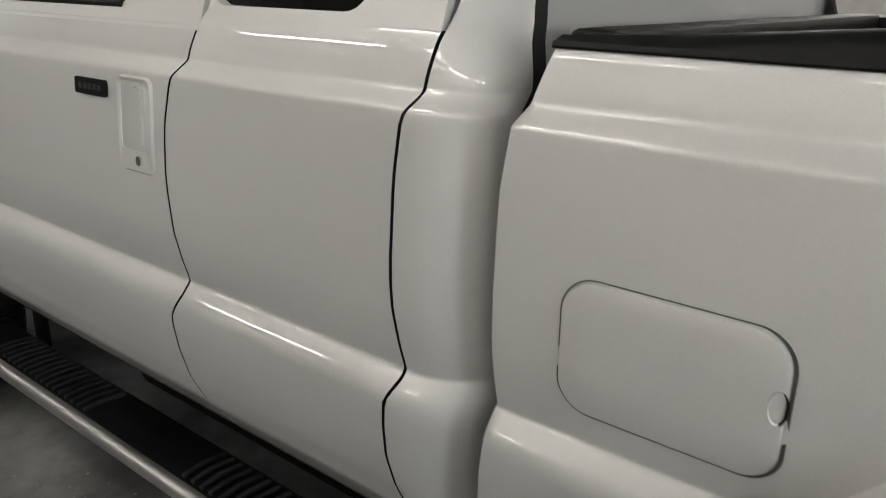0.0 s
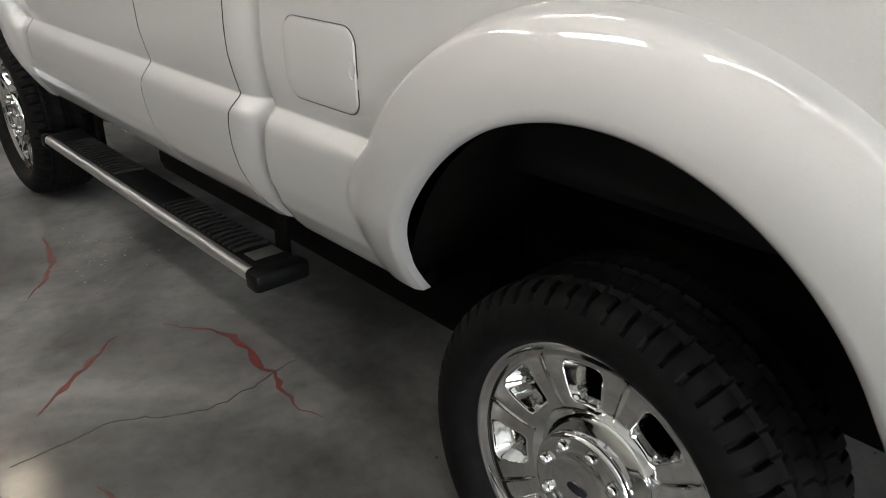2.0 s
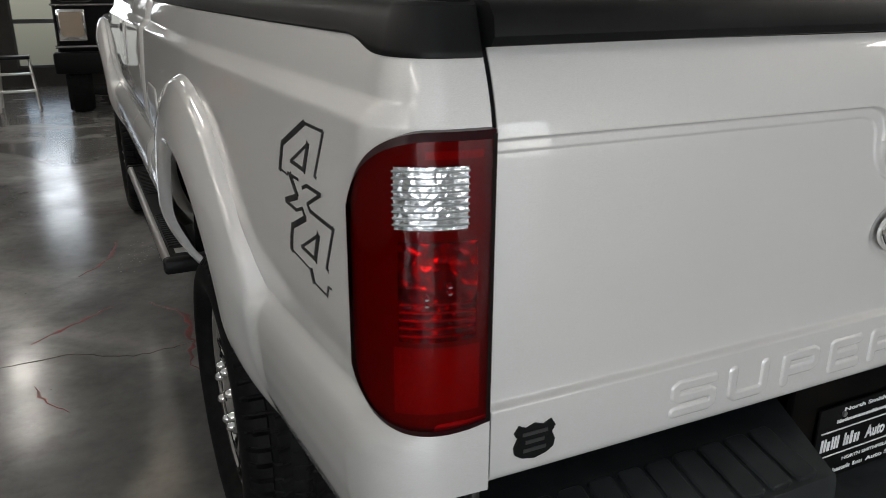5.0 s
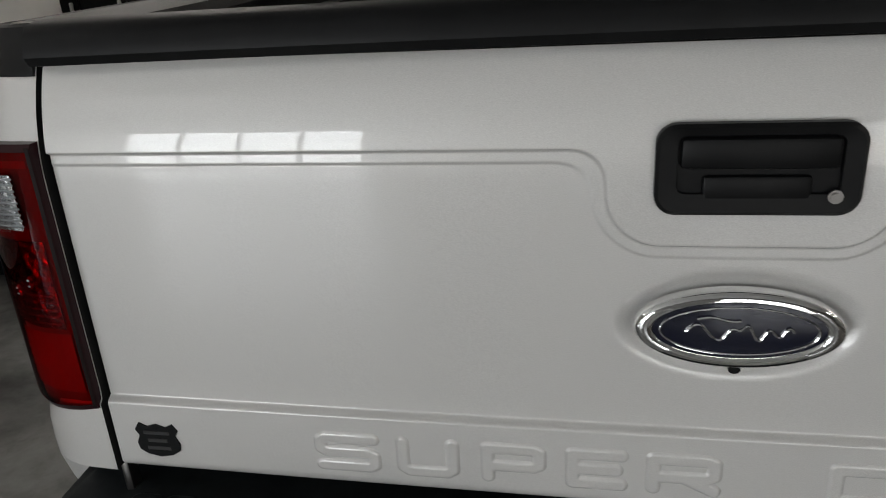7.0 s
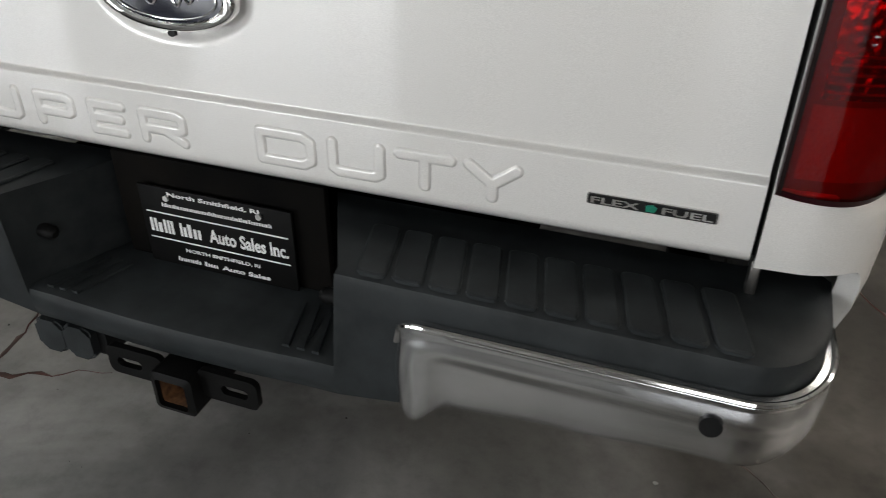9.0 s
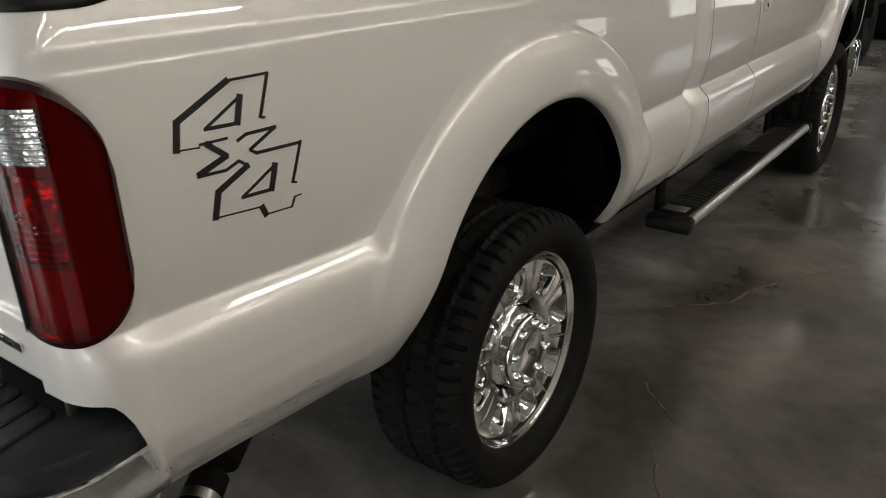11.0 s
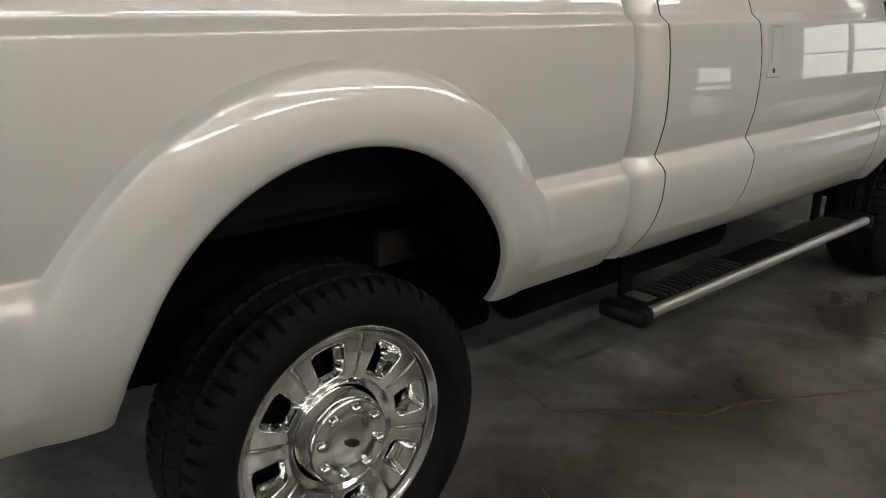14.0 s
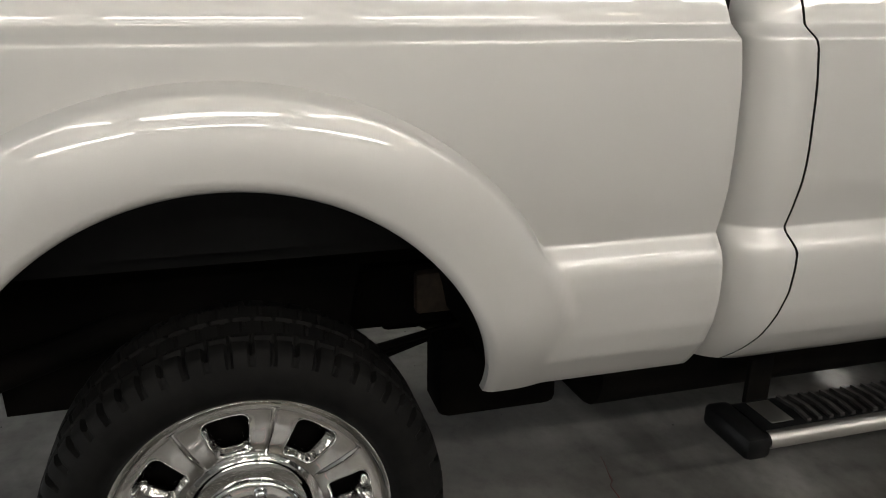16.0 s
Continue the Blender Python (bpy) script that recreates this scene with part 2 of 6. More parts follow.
def add_grid(bm, rows, close_u=False, close_v=False):
    """Quads over rows of points."""
    vv = [[bm.verts.new(p) for p in row] for row in rows]
    nu, nv = len(vv), len(vv[0])
    for i in range(nu if close_u else nu - 1):
        for j in range(nv if close_v else nv - 1):
            a, b = vv[i][j], vv[(i + 1) % nu][j]
            c, d = vv[(i + 1) % nu][(j + 1) % nv], vv[i][(j + 1) % nv]
            try:
                bm.faces.new((a, b, c, d))
            except ValueError:
                pass
    return vv


def add_prism(bm, outline, to3, depth):
    """A flat outline (2D points) made thick: to3(u, v, d) gives the place, d from 0 to depth."""
    a = [bm.verts.new(to3(u, v, 0)) for u, v in outline]
    b = [bm.verts.new(to3(u, v, depth)) for u, v in outline]
    n = len(a)
    bm.faces.new(a[::-1])
    bm.faces.new(b)
    for i in range(n):
        bm.faces.new((a[i], a[(i + 1) % n], b[(i + 1) % n], b[i]))


def rounded(cx, cy, hx, hy, r, n=6):
    """Points of a rounded rectangle, counter-clockwise."""
    pts = []
    for sx, sy, a0 in ((1, 1, 0), (-1, 1, 90), (-1, -1, 180), (1, -1, 270)):
        for k in range(n + 1):
            a = radians(a0 + 90 * k / n)
            pts.append((cx + sx * (hx - r) + r * math.cos(a), cy + sy * (hy - r) + r * math.sin(a)))
    return pts


def ellipse(cx, cy, rx, ry, n=48):
    return [(cx + rx * math.cos(2 * math.pi * k / n), cy + ry * math.sin(2 * math.pi * k / n)) for k in range(n)]


def add_tube(bm, path, radius, n=10, cap=True):
    """A round bar along points."""
    path = [Vector(p) for p in path]
    rings = []
    for i, p in enumerate(path):
        d = (path[min(i + 1, len(path) - 1)] - path[max(i - 1, 0)]).normalized()
        side = d.cross(Vector((0, 0, 1)))
        side = side.normalized() if side.length > 1e-3 else Vector((1, 0, 0))
        up = side.cross(d)
        rr = radius[i] if isinstance(radius, (list, tuple)) else radius
        rings.append([p + rr * (math.cos(2 * math.pi * k / n) * side + math.sin(2 * math.pi * k / n) * up) for k in range(n)])
    vv = add_grid(bm, rings, close_v=True)
    if cap:
        bm.faces.new(vv[0][::-1])
        bm.faces.new(vv[-1])


def interp(x, xs, ys):
    return float(np.interp(x, xs, ys))


def soft_curve(z, pts):
    """A smooth run through (z, value) pairs, in rising z."""
    zs = [p[0] for p in pts]
    vs = [p[1] for p in pts]
    w = 0.0035
    return sum(k * interp(z + o * w, zs, vs) for o, k in ((-1, 0.2), (-0.5, 0.2), (0, 0.2), (0.5, 0.2), (1, 0.2)))


def step01(a, b, x):
    t = min(1.0, max(0.0, (x - a) / (b - a)))
    return t * t * (3 - 2 * t)


def face_out(bm, centre):
    """Turns a sheet so that it faces away from a centre."""
    bm.normal_update()
    vote = sum((f.calc_center_median() - Vector(centre)).dot(f.normal) for f in bm.faces)
    if vote < 0:
        bmesh.ops.reverse_faces(bm, faces=bm.faces)
    return bm


def turn_mesh(bm):
    bmesh.ops.recalc_face_normals(bm, faces=bm.faces)
    return bm


def lettering(text, width, height, depth, bold=0.03):
    """Built-in font letters as a bmesh, from 0,0 to width,height in x and y, with depth in z."""
    cu = bpy.data.curves.new("letters", "FONT")
    cu.body, cu.size, cu.extrude, cu.bevel_depth, cu.bevel_resolution, cu.resolution_u = text, 1.0, 0.05, 0.0, 1, 4
    cu.offset = bold
    ob = bpy.data.objects.new("letters", cu)
    me = bpy.data.meshes.new_from_object(ob)
    bm = bmesh.new()
    bm.from_mesh(me)
    bpy.data.objects.remove(ob)
    bpy.data.meshes.remove(me)
    xs = [v.co.x for v in bm.verts]
    ys = [v.co.y for v in bm.verts]
    zs = [v.co.z for v in bm.verts]
    for v in bm.verts:
        v.co = Vector(((v.co.x - min(xs)) / (max(xs) - min(xs)) * width, (v.co.y - min(ys)) / (max(ys) - min(ys)) * height,
                       (v.co.z - min(zs)) / (max(zs) - min(zs)) * depth))
    return bm

# ---- the hall ----
def holes_wall(name, along, lo, hi, h, holes, place, thick=0.25):
    """A wall with real openings: strips of wall round each hole. place(u, d, z) gives the point, d from 0 (inside) to thick."""
    bm = bmesh.new()
    cuts = sorted(holes)
    u = lo
    blocks = []
    for c, sill, w, hh in cuts:
        blocks.append((u, c - w / 2, 0, h))
        if sill > 0.02:
            blocks.append((c - w / 2, c + w / 2, 0, sill))
        blocks.append((c - w / 2, c + w / 2, sill + hh, h))
        u = c + w / 2
    blocks.append((u, hi, 0, h))
    for a, b, z0, z1 in blocks:
        p, q = place(a, 0, z0), place(b, thick, z1)
        add_box(bm, [min(p[i], q[i]) for i in range(3)], [max(p[i], q[i]) for i in range(3)])
    dark = name == "wall_front"
    return tagged(part(name, bm, DARK_WALL if dark else WALL, None, "", 0), "masonry wall of the hall, colour darkened for its dim front end" if dark else "painted masonry wall of the hall", "wall", "", "structure")


def glazing(name, c, sill, w, h, place, cols, rows_n):
    """A gridded metal window frame in an opening."""
    bm = bmesh.new()

    def bar(a, b, z0, z1):
        p, q = place(a, 0.06, z0), place(b, 0.12, z1)
        add_box(bm, [min(p[i], q[i]) for i in range(3)], [max(p[i], q[i]) for i in range(3)])

    for k in range(cols + 1):
        u = c - w / 2 + w * k / cols
        bar(u - 0.03, u + 0.03, sill, sill + h)
    for k in range(rows_n + 1):
        z = sill + h * k / rows_n
        for j in range(cols):
            a = c - w / 2 + w * j / cols
            bar(a + 0.03, a + w / cols - 0.03, z - 0.03, z + 0.03)
    ob = part(name, bm, FRAME, None, "", 0)
    return tagged(ob, "gridded metal window frame with daylight behind", "window", "", "structure")


def build_hall():
    R = ROOM
    bm = bmesh.new()
    add_box(bm, (R["x0"] - 0.3, R["y0"] - 0.3, -0.2), (R["x1"] + 0.3, R["y1"] + 0.3, 0.0))
    tagged(part("floor", bm, CONCRETE, None, "", 0), "polished grey concrete floor with red-stained cracks", "floor", "", "structure")
    bm = bmesh.new()
    add_box(bm, (R["x0"] - 0.3, R["y0"] - 0.3, R["h"]), (R["x1"] + 0.3, R["y1"] + 0.3, R["h"] + 0.2))
    for k in range(9):
        y = R["y0"] + 1.0 + k * 2.3
        add_box(bm, (R["x0"], y - 0.06, R["h"] - 0.28), (R["x1"], y + 0.06, R["h"] - 0.002))
    tagged(part("ceiling", bm, CEILING, None, "", 0), "white-painted steel roof deck with beams", "ceiling", "", "structure")
    places = {
        "back": lambda u, d, z: (u, R["y0"] - d, z),
        "front": lambda u, d, z: (u, R["y1"] + d, z),
        "right": lambda u, d, z: (R["x1"] + d, u, z),
        "left": lambda u, d, z: (R["x0"] - d, u, z),
    }
    spans = {"back": (R["x0"], R["x1"]), "front": (R["x0"], R["x1"]), "right": (R["y0"], R["y1"]), "left": (R["y0"], R["y1"])}
    count = 0
    for wall, place in places.items():
        holes = [o[1:5] for o in OPENINGS if o[0] == wall]
        holes_wall("wall_" + wall, wall, *spans[wall], R["h"], holes, place)
        for c, sill, w, h in holes:
            count += 1
            glazing("window_%d" % count, c, sill, w, h, place, max(1, round(w / 0.85)), max(2, round(h / 0.75)))


build_hall()


def ceiling_lights():
    """Rows of long strip fixtures under the beams."""
    first = None
    rows = [(-5.9, (-1.9, 1.7, 5.3, 8.9)), (-2.5, (11.1,)), (-3.0, (4.6,)), (2.35, (11.0,)), (3.9, (3.9,)), (5.6, (-1.9, 1.0, 3.9, 6.8, 9.7)), (7.6, (-1.9, 1.0, 3.9))]
    for x, ys in rows:
        for y in ys:
            m = pose(x, y, ROOM["h"] - 0.42)
            if first is None:
                fixture = empty("ceiling_light")
                tagged(fixture, "long white ceiling light with four lit tubes", "light", "ceiling lights")
                bm = bmesh.new()
                add_box(bm, (-0.16, -1.2, 0.03), (0.16, 1.2, 0.09), 0.01)
                add_box(bm, (-0.01, -0.9, 0.09), (0.01, -0.88, 0.42))
                add_box(bm, (-0.01, 0.88, 0.09), (0.01, 0.9, 0.42))
                part("housing", bm, WALL, fixture)
                for ya, yb in ((-1.17, -0.03), (0.03, 1.17)):
                    for xt in (-0.085, 0.085):
                        bm = box((xt - 0.035, ya, -0.016), (xt + 0.035, yb, 0.028), 0.010)
                        part("diffuser", bm, TUBE, fixture, "lit white diffuser")
                fixture.matrix_basis = m
                first = fixture
            else:
                copy_thing(first, m)


ceiling_lights()


def high_bay_lamps():
    """Round lamps with a bell housing between the strip lights."""
    first = None
    for x, y in ((-1.05, 7.9), (3.7, 0.9), (6.6, 5.4)):
        if first is None:
            first = empty("high_bay_lamp")
            tagged(first, "round grey high-bay lamp with a lit face", "lamp", "high-bay lamps")
            bm = bmesh.new()
            ring = lambda r, z: [Vector((r * math.cos(2 * math.pi * k / 32), r * math.sin(2 * math.pi * k / 32), z)) for k in range(32)]
            add_grid(bm, [ring(0.215, -0.01), ring(0.22, 0.0), ring(0.19, 0.10), ring(0.10, 0.19), ring(0.07, 0.30), ring(0.004, 0.31)], close_v=True)
            add_tube(bm, [(0, 0, 0.30), (0, 0, 0.60)], 0.012, 8)
            part("bell", bm, FRAME, first)
            bm = bmesh.new()
            add_prism(bm, ellipse(0, 0, 0.20, 0.20, 32), lambda u, v, d: Vector((u, v, -0.006 + d)), 0.012)
            turn_mesh(bm)
            part("lit_face", bm, WARM_LAMP, first, "warm white lit face", 0)
            first.matrix_basis = pose(x, y, ROOM["h"] - 0.60)
        else:
            copy_thing(first, pose(x, y, ROOM["h"] - 0.60))


high_bay_lamps()


def crack(name, pts, width, material, label):
    """A thin stained crack that wanders over the floor."""
    rng = random.Random(len(pts) * 17 + int(abs(pts[0][0]) * 1000))
    fine = []
    for (x0, y0), (x1, y1) in zip(pts, pts[1:]):
        n = max(2, int(math.hypot(x1 - x0, y1 - y0) / 0.03))
        for k in range(n):
            t = k / n
            fine.append((x0 + (x1 - x0) * t + rng.gauss(0, 0.0045), y0 + (y1 - y0) * t + rng.gauss(0, 0.0045)))
    fine.append(pts[-1])
    bm = bmesh.new()
    rows = []
    n = len(fine)
    for i, (x, y) in enumerate(fine):
        a, b = fine[max(0, i - 1)], fine[min(n - 1, i + 1)]
        d = Vector((b[0] - a[0], b[1] - a[1], 0)).normalized()
        s = Vector((-d.y, d.x, 0))
        w = width * (0.35 + 1.0 * rng.random()) * min(1.0, 0.12 + 3 * min(i, n - 1 - i) / n)
        rows.append([Vector((x, y, 0.0)) + s * w, Vector((x, y, 0.0022)), Vector((x, y, 0.0)) - s * w])
    add_grid(bm, rows)
    tagged(part(name, bm, material), label, "crack", "", "structure")


RED_TEXT = "thin red-stained crack in the concrete floor"
crack("floor_crack", [(-1.25, 3.10), (-1.385, 2.985), (-1.495, 2.883), (-1.605, 2.79)], 0.0135, CRACK, RED_TEXT)
crack("floor_crack", [(-1.16, 4.18), (-1.214, 3.884), (-1.309, 3.705), (-1.394, 3.6)], 0.0135, CRACK, RED_TEXT)
crack("floor_crack", [(-1.086, 3.07), (-1.002, 2.95), (-0.933, 2.827), (-0.937, 2.687), (-0.963, 2.575), (-0.943, 2.531), (-0.977, 2.413), (-1.001, 2.297), (-0.963, 2.219)], 0.0135, CRACK, RED_TEXT)
crack("floor_crack", [(-1.585, 2.373), (-1.539, 2.214), (-1.46, 2.1)], 0.008, CRACK, RED_TEXT)
crack("floor_crack", [(0.444, 2.356), (0.787, 2.28), (0.92, 2.46), (1.157, 2.674), (1.214, 2.879), (1.301, 3.037), (1.532, 3.417)], 0.0085, FAINT_CRACK, RED_TEXT)
crack("floor_crack", [(1.017, 1.927), (1.12, 1.87), (1.176, 1.811), (1.3, 1.7)], 0.0051, FAINT_CRACK, RED_TEXT)
crack("floor_crack", [(0.804, 0.834), (0.907, 0.656), (0.993, 0.566), (1.083, 0.488), (1.2, 0.42)], 0.003, DARK_CRACK, "hairline crack in the concrete floor")
crack("floor_crack", [(1.264, 1.575), (1.436, 1.261), (1.563, 1.228), (1.729, 1.29), (2.0, 1.33)], 0.0068, FAINT_CRACK, RED_TEXT)
crack("floor_crack", [(-1.05, 0.556), (-0.988, 0.362), (-0.963, 0.208), (-0.898, 0.194), (-0.723, 0.265), (-0.627, 0.303)], 0.007, FAINT_CRACK, RED_TEXT)
crack("floor_crack", [(-0.85, 2.55), (-1.05, 2.5), (-1.209, 2.485), (-1.45, 2.62), (-1.73, 2.6)], 0.003, DARK_CRACK, "hairline crack in the concrete floor")

# ---- the pickup truck: x to its right, y ahead, tailgate near y = 0 ----
truck = empty("pickup_truck", (0, 0, 0))
tagged(truck, "white extended-cab four-wheel-drive pickup truck parked on the concrete floor", "truck")

HUB_Z, AXLE_R, AXLE_F = 0.409, 1.249, 4.87
SIDE = [(0.60, 0.950), (0.64, 0.985), (0.70, 1.026), (0.76, 1.048), (0.82, 1.058), (0.87, 1.060), (0.905, 1.0565), (0.925, 1.0485), (0.944, 1.033), (0.9555, 1.0225), (0.960, 1.0225),
        (1.00, 1.033), (1.06, 1.044), (1.14, 1.046), (1.24, 1.042), (1.352, 1.033), (1.358, 1.032), (1.384, 1.008), (1.40, 1.005), (1.452, 0.990),
        (1.475, 0.975), (1.55, 0.945), (1.75, 0.872), (1.93, 0.80)]
ARCH_A, ARCH_B, ARCH_Z = 0.507, 0.514, 0.61
ARCH_Y = -0.006


def side_x(z, y=9.0):
    """Half width of the plain side; its lower shelf rises a little towards the tail."""
    return soft_curve(z - shelf_lift(y) * step01(1.20, 1.0, z), SIDE)


def shelf_lift(y):
    return 0.014 * step01(0.64, 0.12, y)


FLARE_A, FLARE_B, SHELF_Z = 0.700, 0.690, 0.9575


def oval(y, z, axle, a, b):
    dy = (y - axle - ARCH_Y) / a
    return abs(dy) if z < ARCH_Z else math.hypot(dy, (z - ARCH_Z) / b)


def flare(y, z, axle):
    """How far the wheel-arch flare stands proud of the side: a firm ledge, a rounded shoulder, a turned lip."""
    t = 1 - oval(y, z, axle, FLARE_A, FLARE_B)
    if t <= 0:
        return 0.0
    q = oval(y, z, axle, ARCH_A, ARCH_B)
    lip = 0.012 * max(0.0, (1.045 - q) / 0.045) ** 2
    return 0.019 * math.sin(min(1.0, t / 0.030) * math.pi / 2) + 0.032 * math.sin(min(1.0, t / 0.20) * math.pi / 2) - lip


def crease_z(y, axle):
    """Height of the line where the flare, or else the lower shelf, leaves the plain side."""
    u = abs(y - axle - ARCH_Y) / FLARE_A
    return max(SHELF_Z, ARCH_Z + FLARE_B * math.sqrt(max(0.0, 1 - u * u))) if u < 1 else SHELF_Z + shelf_lift(y)


def body_x(y, z, axle):
    """The side's outer face: plain side, lower bulge and flare together."""
    x = side_x(z, y)
    f = flare(y, z, axle)
    if f <= 0:
        return x
    base = x if z > 1.06 else 1.038 + 0.006 * (max(z, 0.86) - 0.86) / 0.20
    b = step01(0.0, 0.04, f)
    if z >= SHELF_Z:
        return x * (1 - b) + base * b + f
    under = x * (1 - b) + base * b - 0.125 * max(0.0, (0.86 - z) / 0.26) ** 1.7 + f
    low = step01(SHELF_Z, 0.90, z)
    side = x * low + (x * (1 - b) + base * b) * (1 - low)
    return max(side, min(under, 1.092))


def taper(y):
    """The bed grows a little narrower towards the tailgate."""
    return -0.046 * max(0.0, min(1.0, (1.25 - y) / 1.1)) ** 1.4


def arch_z(y, axle):
    u = abs(y - axle - ARCH_Y) / ARCH_A
    return ARCH_Z + ARCH_B * math.sqrt(max(0.0, 1 - u * u)) if u < 1 else None


def bed_low(y):
    a = arch_z(y, AXLE_R)
    low = interp(y, [0.1, 0.3, 0.74, 1.77, 2.3], [0.610, 0.612, 0.612, 0.620, 0.620])
    return max(a, low) if a else low


BED_FRONT = [(0.60, 2.262), (0.80, 2.268), (0.935, 2.262), (1.28, 2.266), (1.355, 2.256), (1.385, 2.24), (1.425, 2.226), (1.47, 2.208)]
BED_TOP = 1.462
RAIL_Z = 1.452


def side_rows(low, crease, top):
    """Heights of one column of the side's mesh, close together along the creases."""
    zs = [low + (crease - 0.030 - low) * j / 30 for j in range(31)] + [crease - 0.025, crease - 0.019, crease - 0.013, crease - 0.008, crease - 0.004, crease - 0.0015, crease, crease + 0.0015, crease + 0.005]
    a = crease + 0.010
    zs += [a + (1.346 - a) * j / 22 for j in range(23)]
    return zs + [1.352, 1.356, 1.358, 1.361, 1.371, 1.380, 1.384, 1.387, 1.392, 1.405, 1.425, 1.440, 1.448, top]


def bed_side(s):
    """One bed side, s = -1 left or 1 right: tail corner, side with flare, folded edges."""
    bm = bmesh.new()
    cols = []
    # round the tail corner, from the tailgate gap
    for k in range(19):
        if k < 3:
            cols.append(("c", 0.852 + (0.888 - 0.852) * k / 3, 0.031 + 0.002 * k / 3, 0.0, -1.0))
        else:
            a = math.pi / 2 * (k - 3) / 16
            cols.append(("c", 0.888 + 0.109 * math.sin(a), 0.135 - 0.102 * math.cos(a), math.sin(a), -math.cos(a)))
    mid = AXLE_R + ARCH_Y
    ys = list(np.linspace(0.137, mid - ARCH_A - 0.004, 44)) + [mid - ARCH_A * math.cos(math.pi * k / 84) for k in range(85)] + list(np.linspace(mid + ARCH_A + 0.004, 2.235, 40)) + [2.252, 2.262, 2.268]
    for y in sorted(set(round(float(y), 5) for y in ys)):
        cols.append(("s", None, y, 1.0, 0.0))
    rows = []
    for kind, px, py, nx, ny in cols:
        row = []
        if kind == "c":
            deg = math.degrees(math.atan2(nx, -ny))
            low = 0.862 if deg <= 46 else 0.862 - 0.252 * (1 - math.sqrt(max(0.0, 1 - min(1.0, (deg - 46) / 30) ** 2)))
            for z in side_rows(low, SHELF_Z + 0.014, BED_TOP):
                side = (side_x(z, 0.1) - 1.043) * (1.0 if z > 1.3 else 0.8)
                rear = 0.008 * step01(0.984, 0.9745, z) - 0.03 * max(0.0, (z - 1.30) / 0.13) ** 2
                d = side * nx * nx + rear * (1 - nx * nx)
                row.append(Vector((s * (px + nx * d), py + ny * d, z)))
        else:
            for z in side_rows(bed_low(py), crease_z(py, AXLE_R), BED_TOP):
                yy = py
                if py > 2.2:
                    yy = py + (interp(z, [p[0] for p in BED_FRONT], [p[1] for p in BED_FRONT]) - 2.268) * (py - 2.2) / 0.068
                rnd = -0.03 * max(0.0, (py - 2.25) / 0.018) ** 2
                row.append(Vector((s * (body_x(yy, z, AXLE_R) + taper(py) + rnd), yy, z)))
        # fold the top and bottom edges inwards
        t, b = row[-1], row[0]
        row.append(Vector((t.x - s * 0.03, t.y + (0.03 if kind == "c" else 0.0), t.z + 0.004)))
        fold = 0.03 if py < 0.135 else 0.022
        row.insert(0, Vector((b.x - s * fold * (1 if kind == "s" else nx), b.y - (0 if kind == "s" else fold * ny), b.z + 0.001)))
        rows.append(row)
    add_grid(bm, rows)
    # close the ends at the tail and at the cab
    edge = [e for e in bm.edges if e.is_boundary and abs(e.verts[0].co.z - e.verts[1].co.z) > 0.0012 and (all(v.co.y > 2.19 for v in e.verts) or all(abs(v.co.x) < 0.853 for v in e.verts))]
    ex = bmesh.ops.extrude_edge_only(bm, edges=edge)
    for v in ex["geom"]:
        if isinstance(v, bmesh.types.BMVert):
            if v.co.y < 0.13:
                v.co.y += 0.03
            else:
                v.co.x -= s * 0.016
        elif isinstance(v, bmesh.types.BMFace):
            # the wall at the tail gap is blackened in place of its shade
            v.material_index = 1 if v.calc_center_median().y < 0.13 else 0
    turn_mesh(bm)
    return part("bed_side", bm, [PAINT, GAP_SHADE], truck, "white bed side with a flared wheel arch", 50)


for s in (-1, 1):
    bed_side(s)

# ---- cab ----
GAP_REAR = [(0.60, 2.352), (0.66, 2.388), (0.731, 2.412), (0.808, 2.430), (0.909, 2.437), (0.945, 2.420), (1.10, 2.432), (1.273, 2.430), (1.345, 2.424), (1.378, 2.403), (1.416, 2.400), (1.50, 2.388), (1.69, 2.385), (1.93, 2.40)]
GAP_FRONT = [(0.60, 2.885), (0.66, 2.93), (0.70, 2.955), (0.769, 2.978), (0.888, 3.004), (0.931, 2.985), (0.979, 2.986), (1.179, 3.0), (1.27, 2.995), (1.345, 2.978), (1.385, 2.952), (1.409, 2.948), (1.485, 2.925), (1.60, 2.93), (1.93, 2.98)]
GAP_NOSE = [(0.60, 4.12), (0.90, 4.16), (1.40, 4.13), (1.50, 4.10)]


def gap(g, z):
    return interp(z, [p[0] for p in g], [p[1] for p in g])


def cab_low(y):
    a = arch_z(y, AXLE_F)
    low = interp(y, [2.2, 3.0, 4.2, 6.0], [0.612, 0.606, 0.612, 0.62])
    return max(low, a) if a else low


def cab_x(y, z):
    x = body_x(y, z, AXLE_F) if y > 3.9 else side_x(z)
    back = interp(z, [0.6, 1.40, 1.50, 1.93], [2.288, 2.288, 2.318, 2.335])
    if y < back + 0.117:
        u = min(1.0, (back + 0.117 - y) / 0.118)
        x -= 0.105 * (1 - math.sqrt(max(0.0, 1 - u * u)))
    if y > 4.9:
        x -= 0.16 * ((y - 4.9) / 0.8) ** 2
    return x


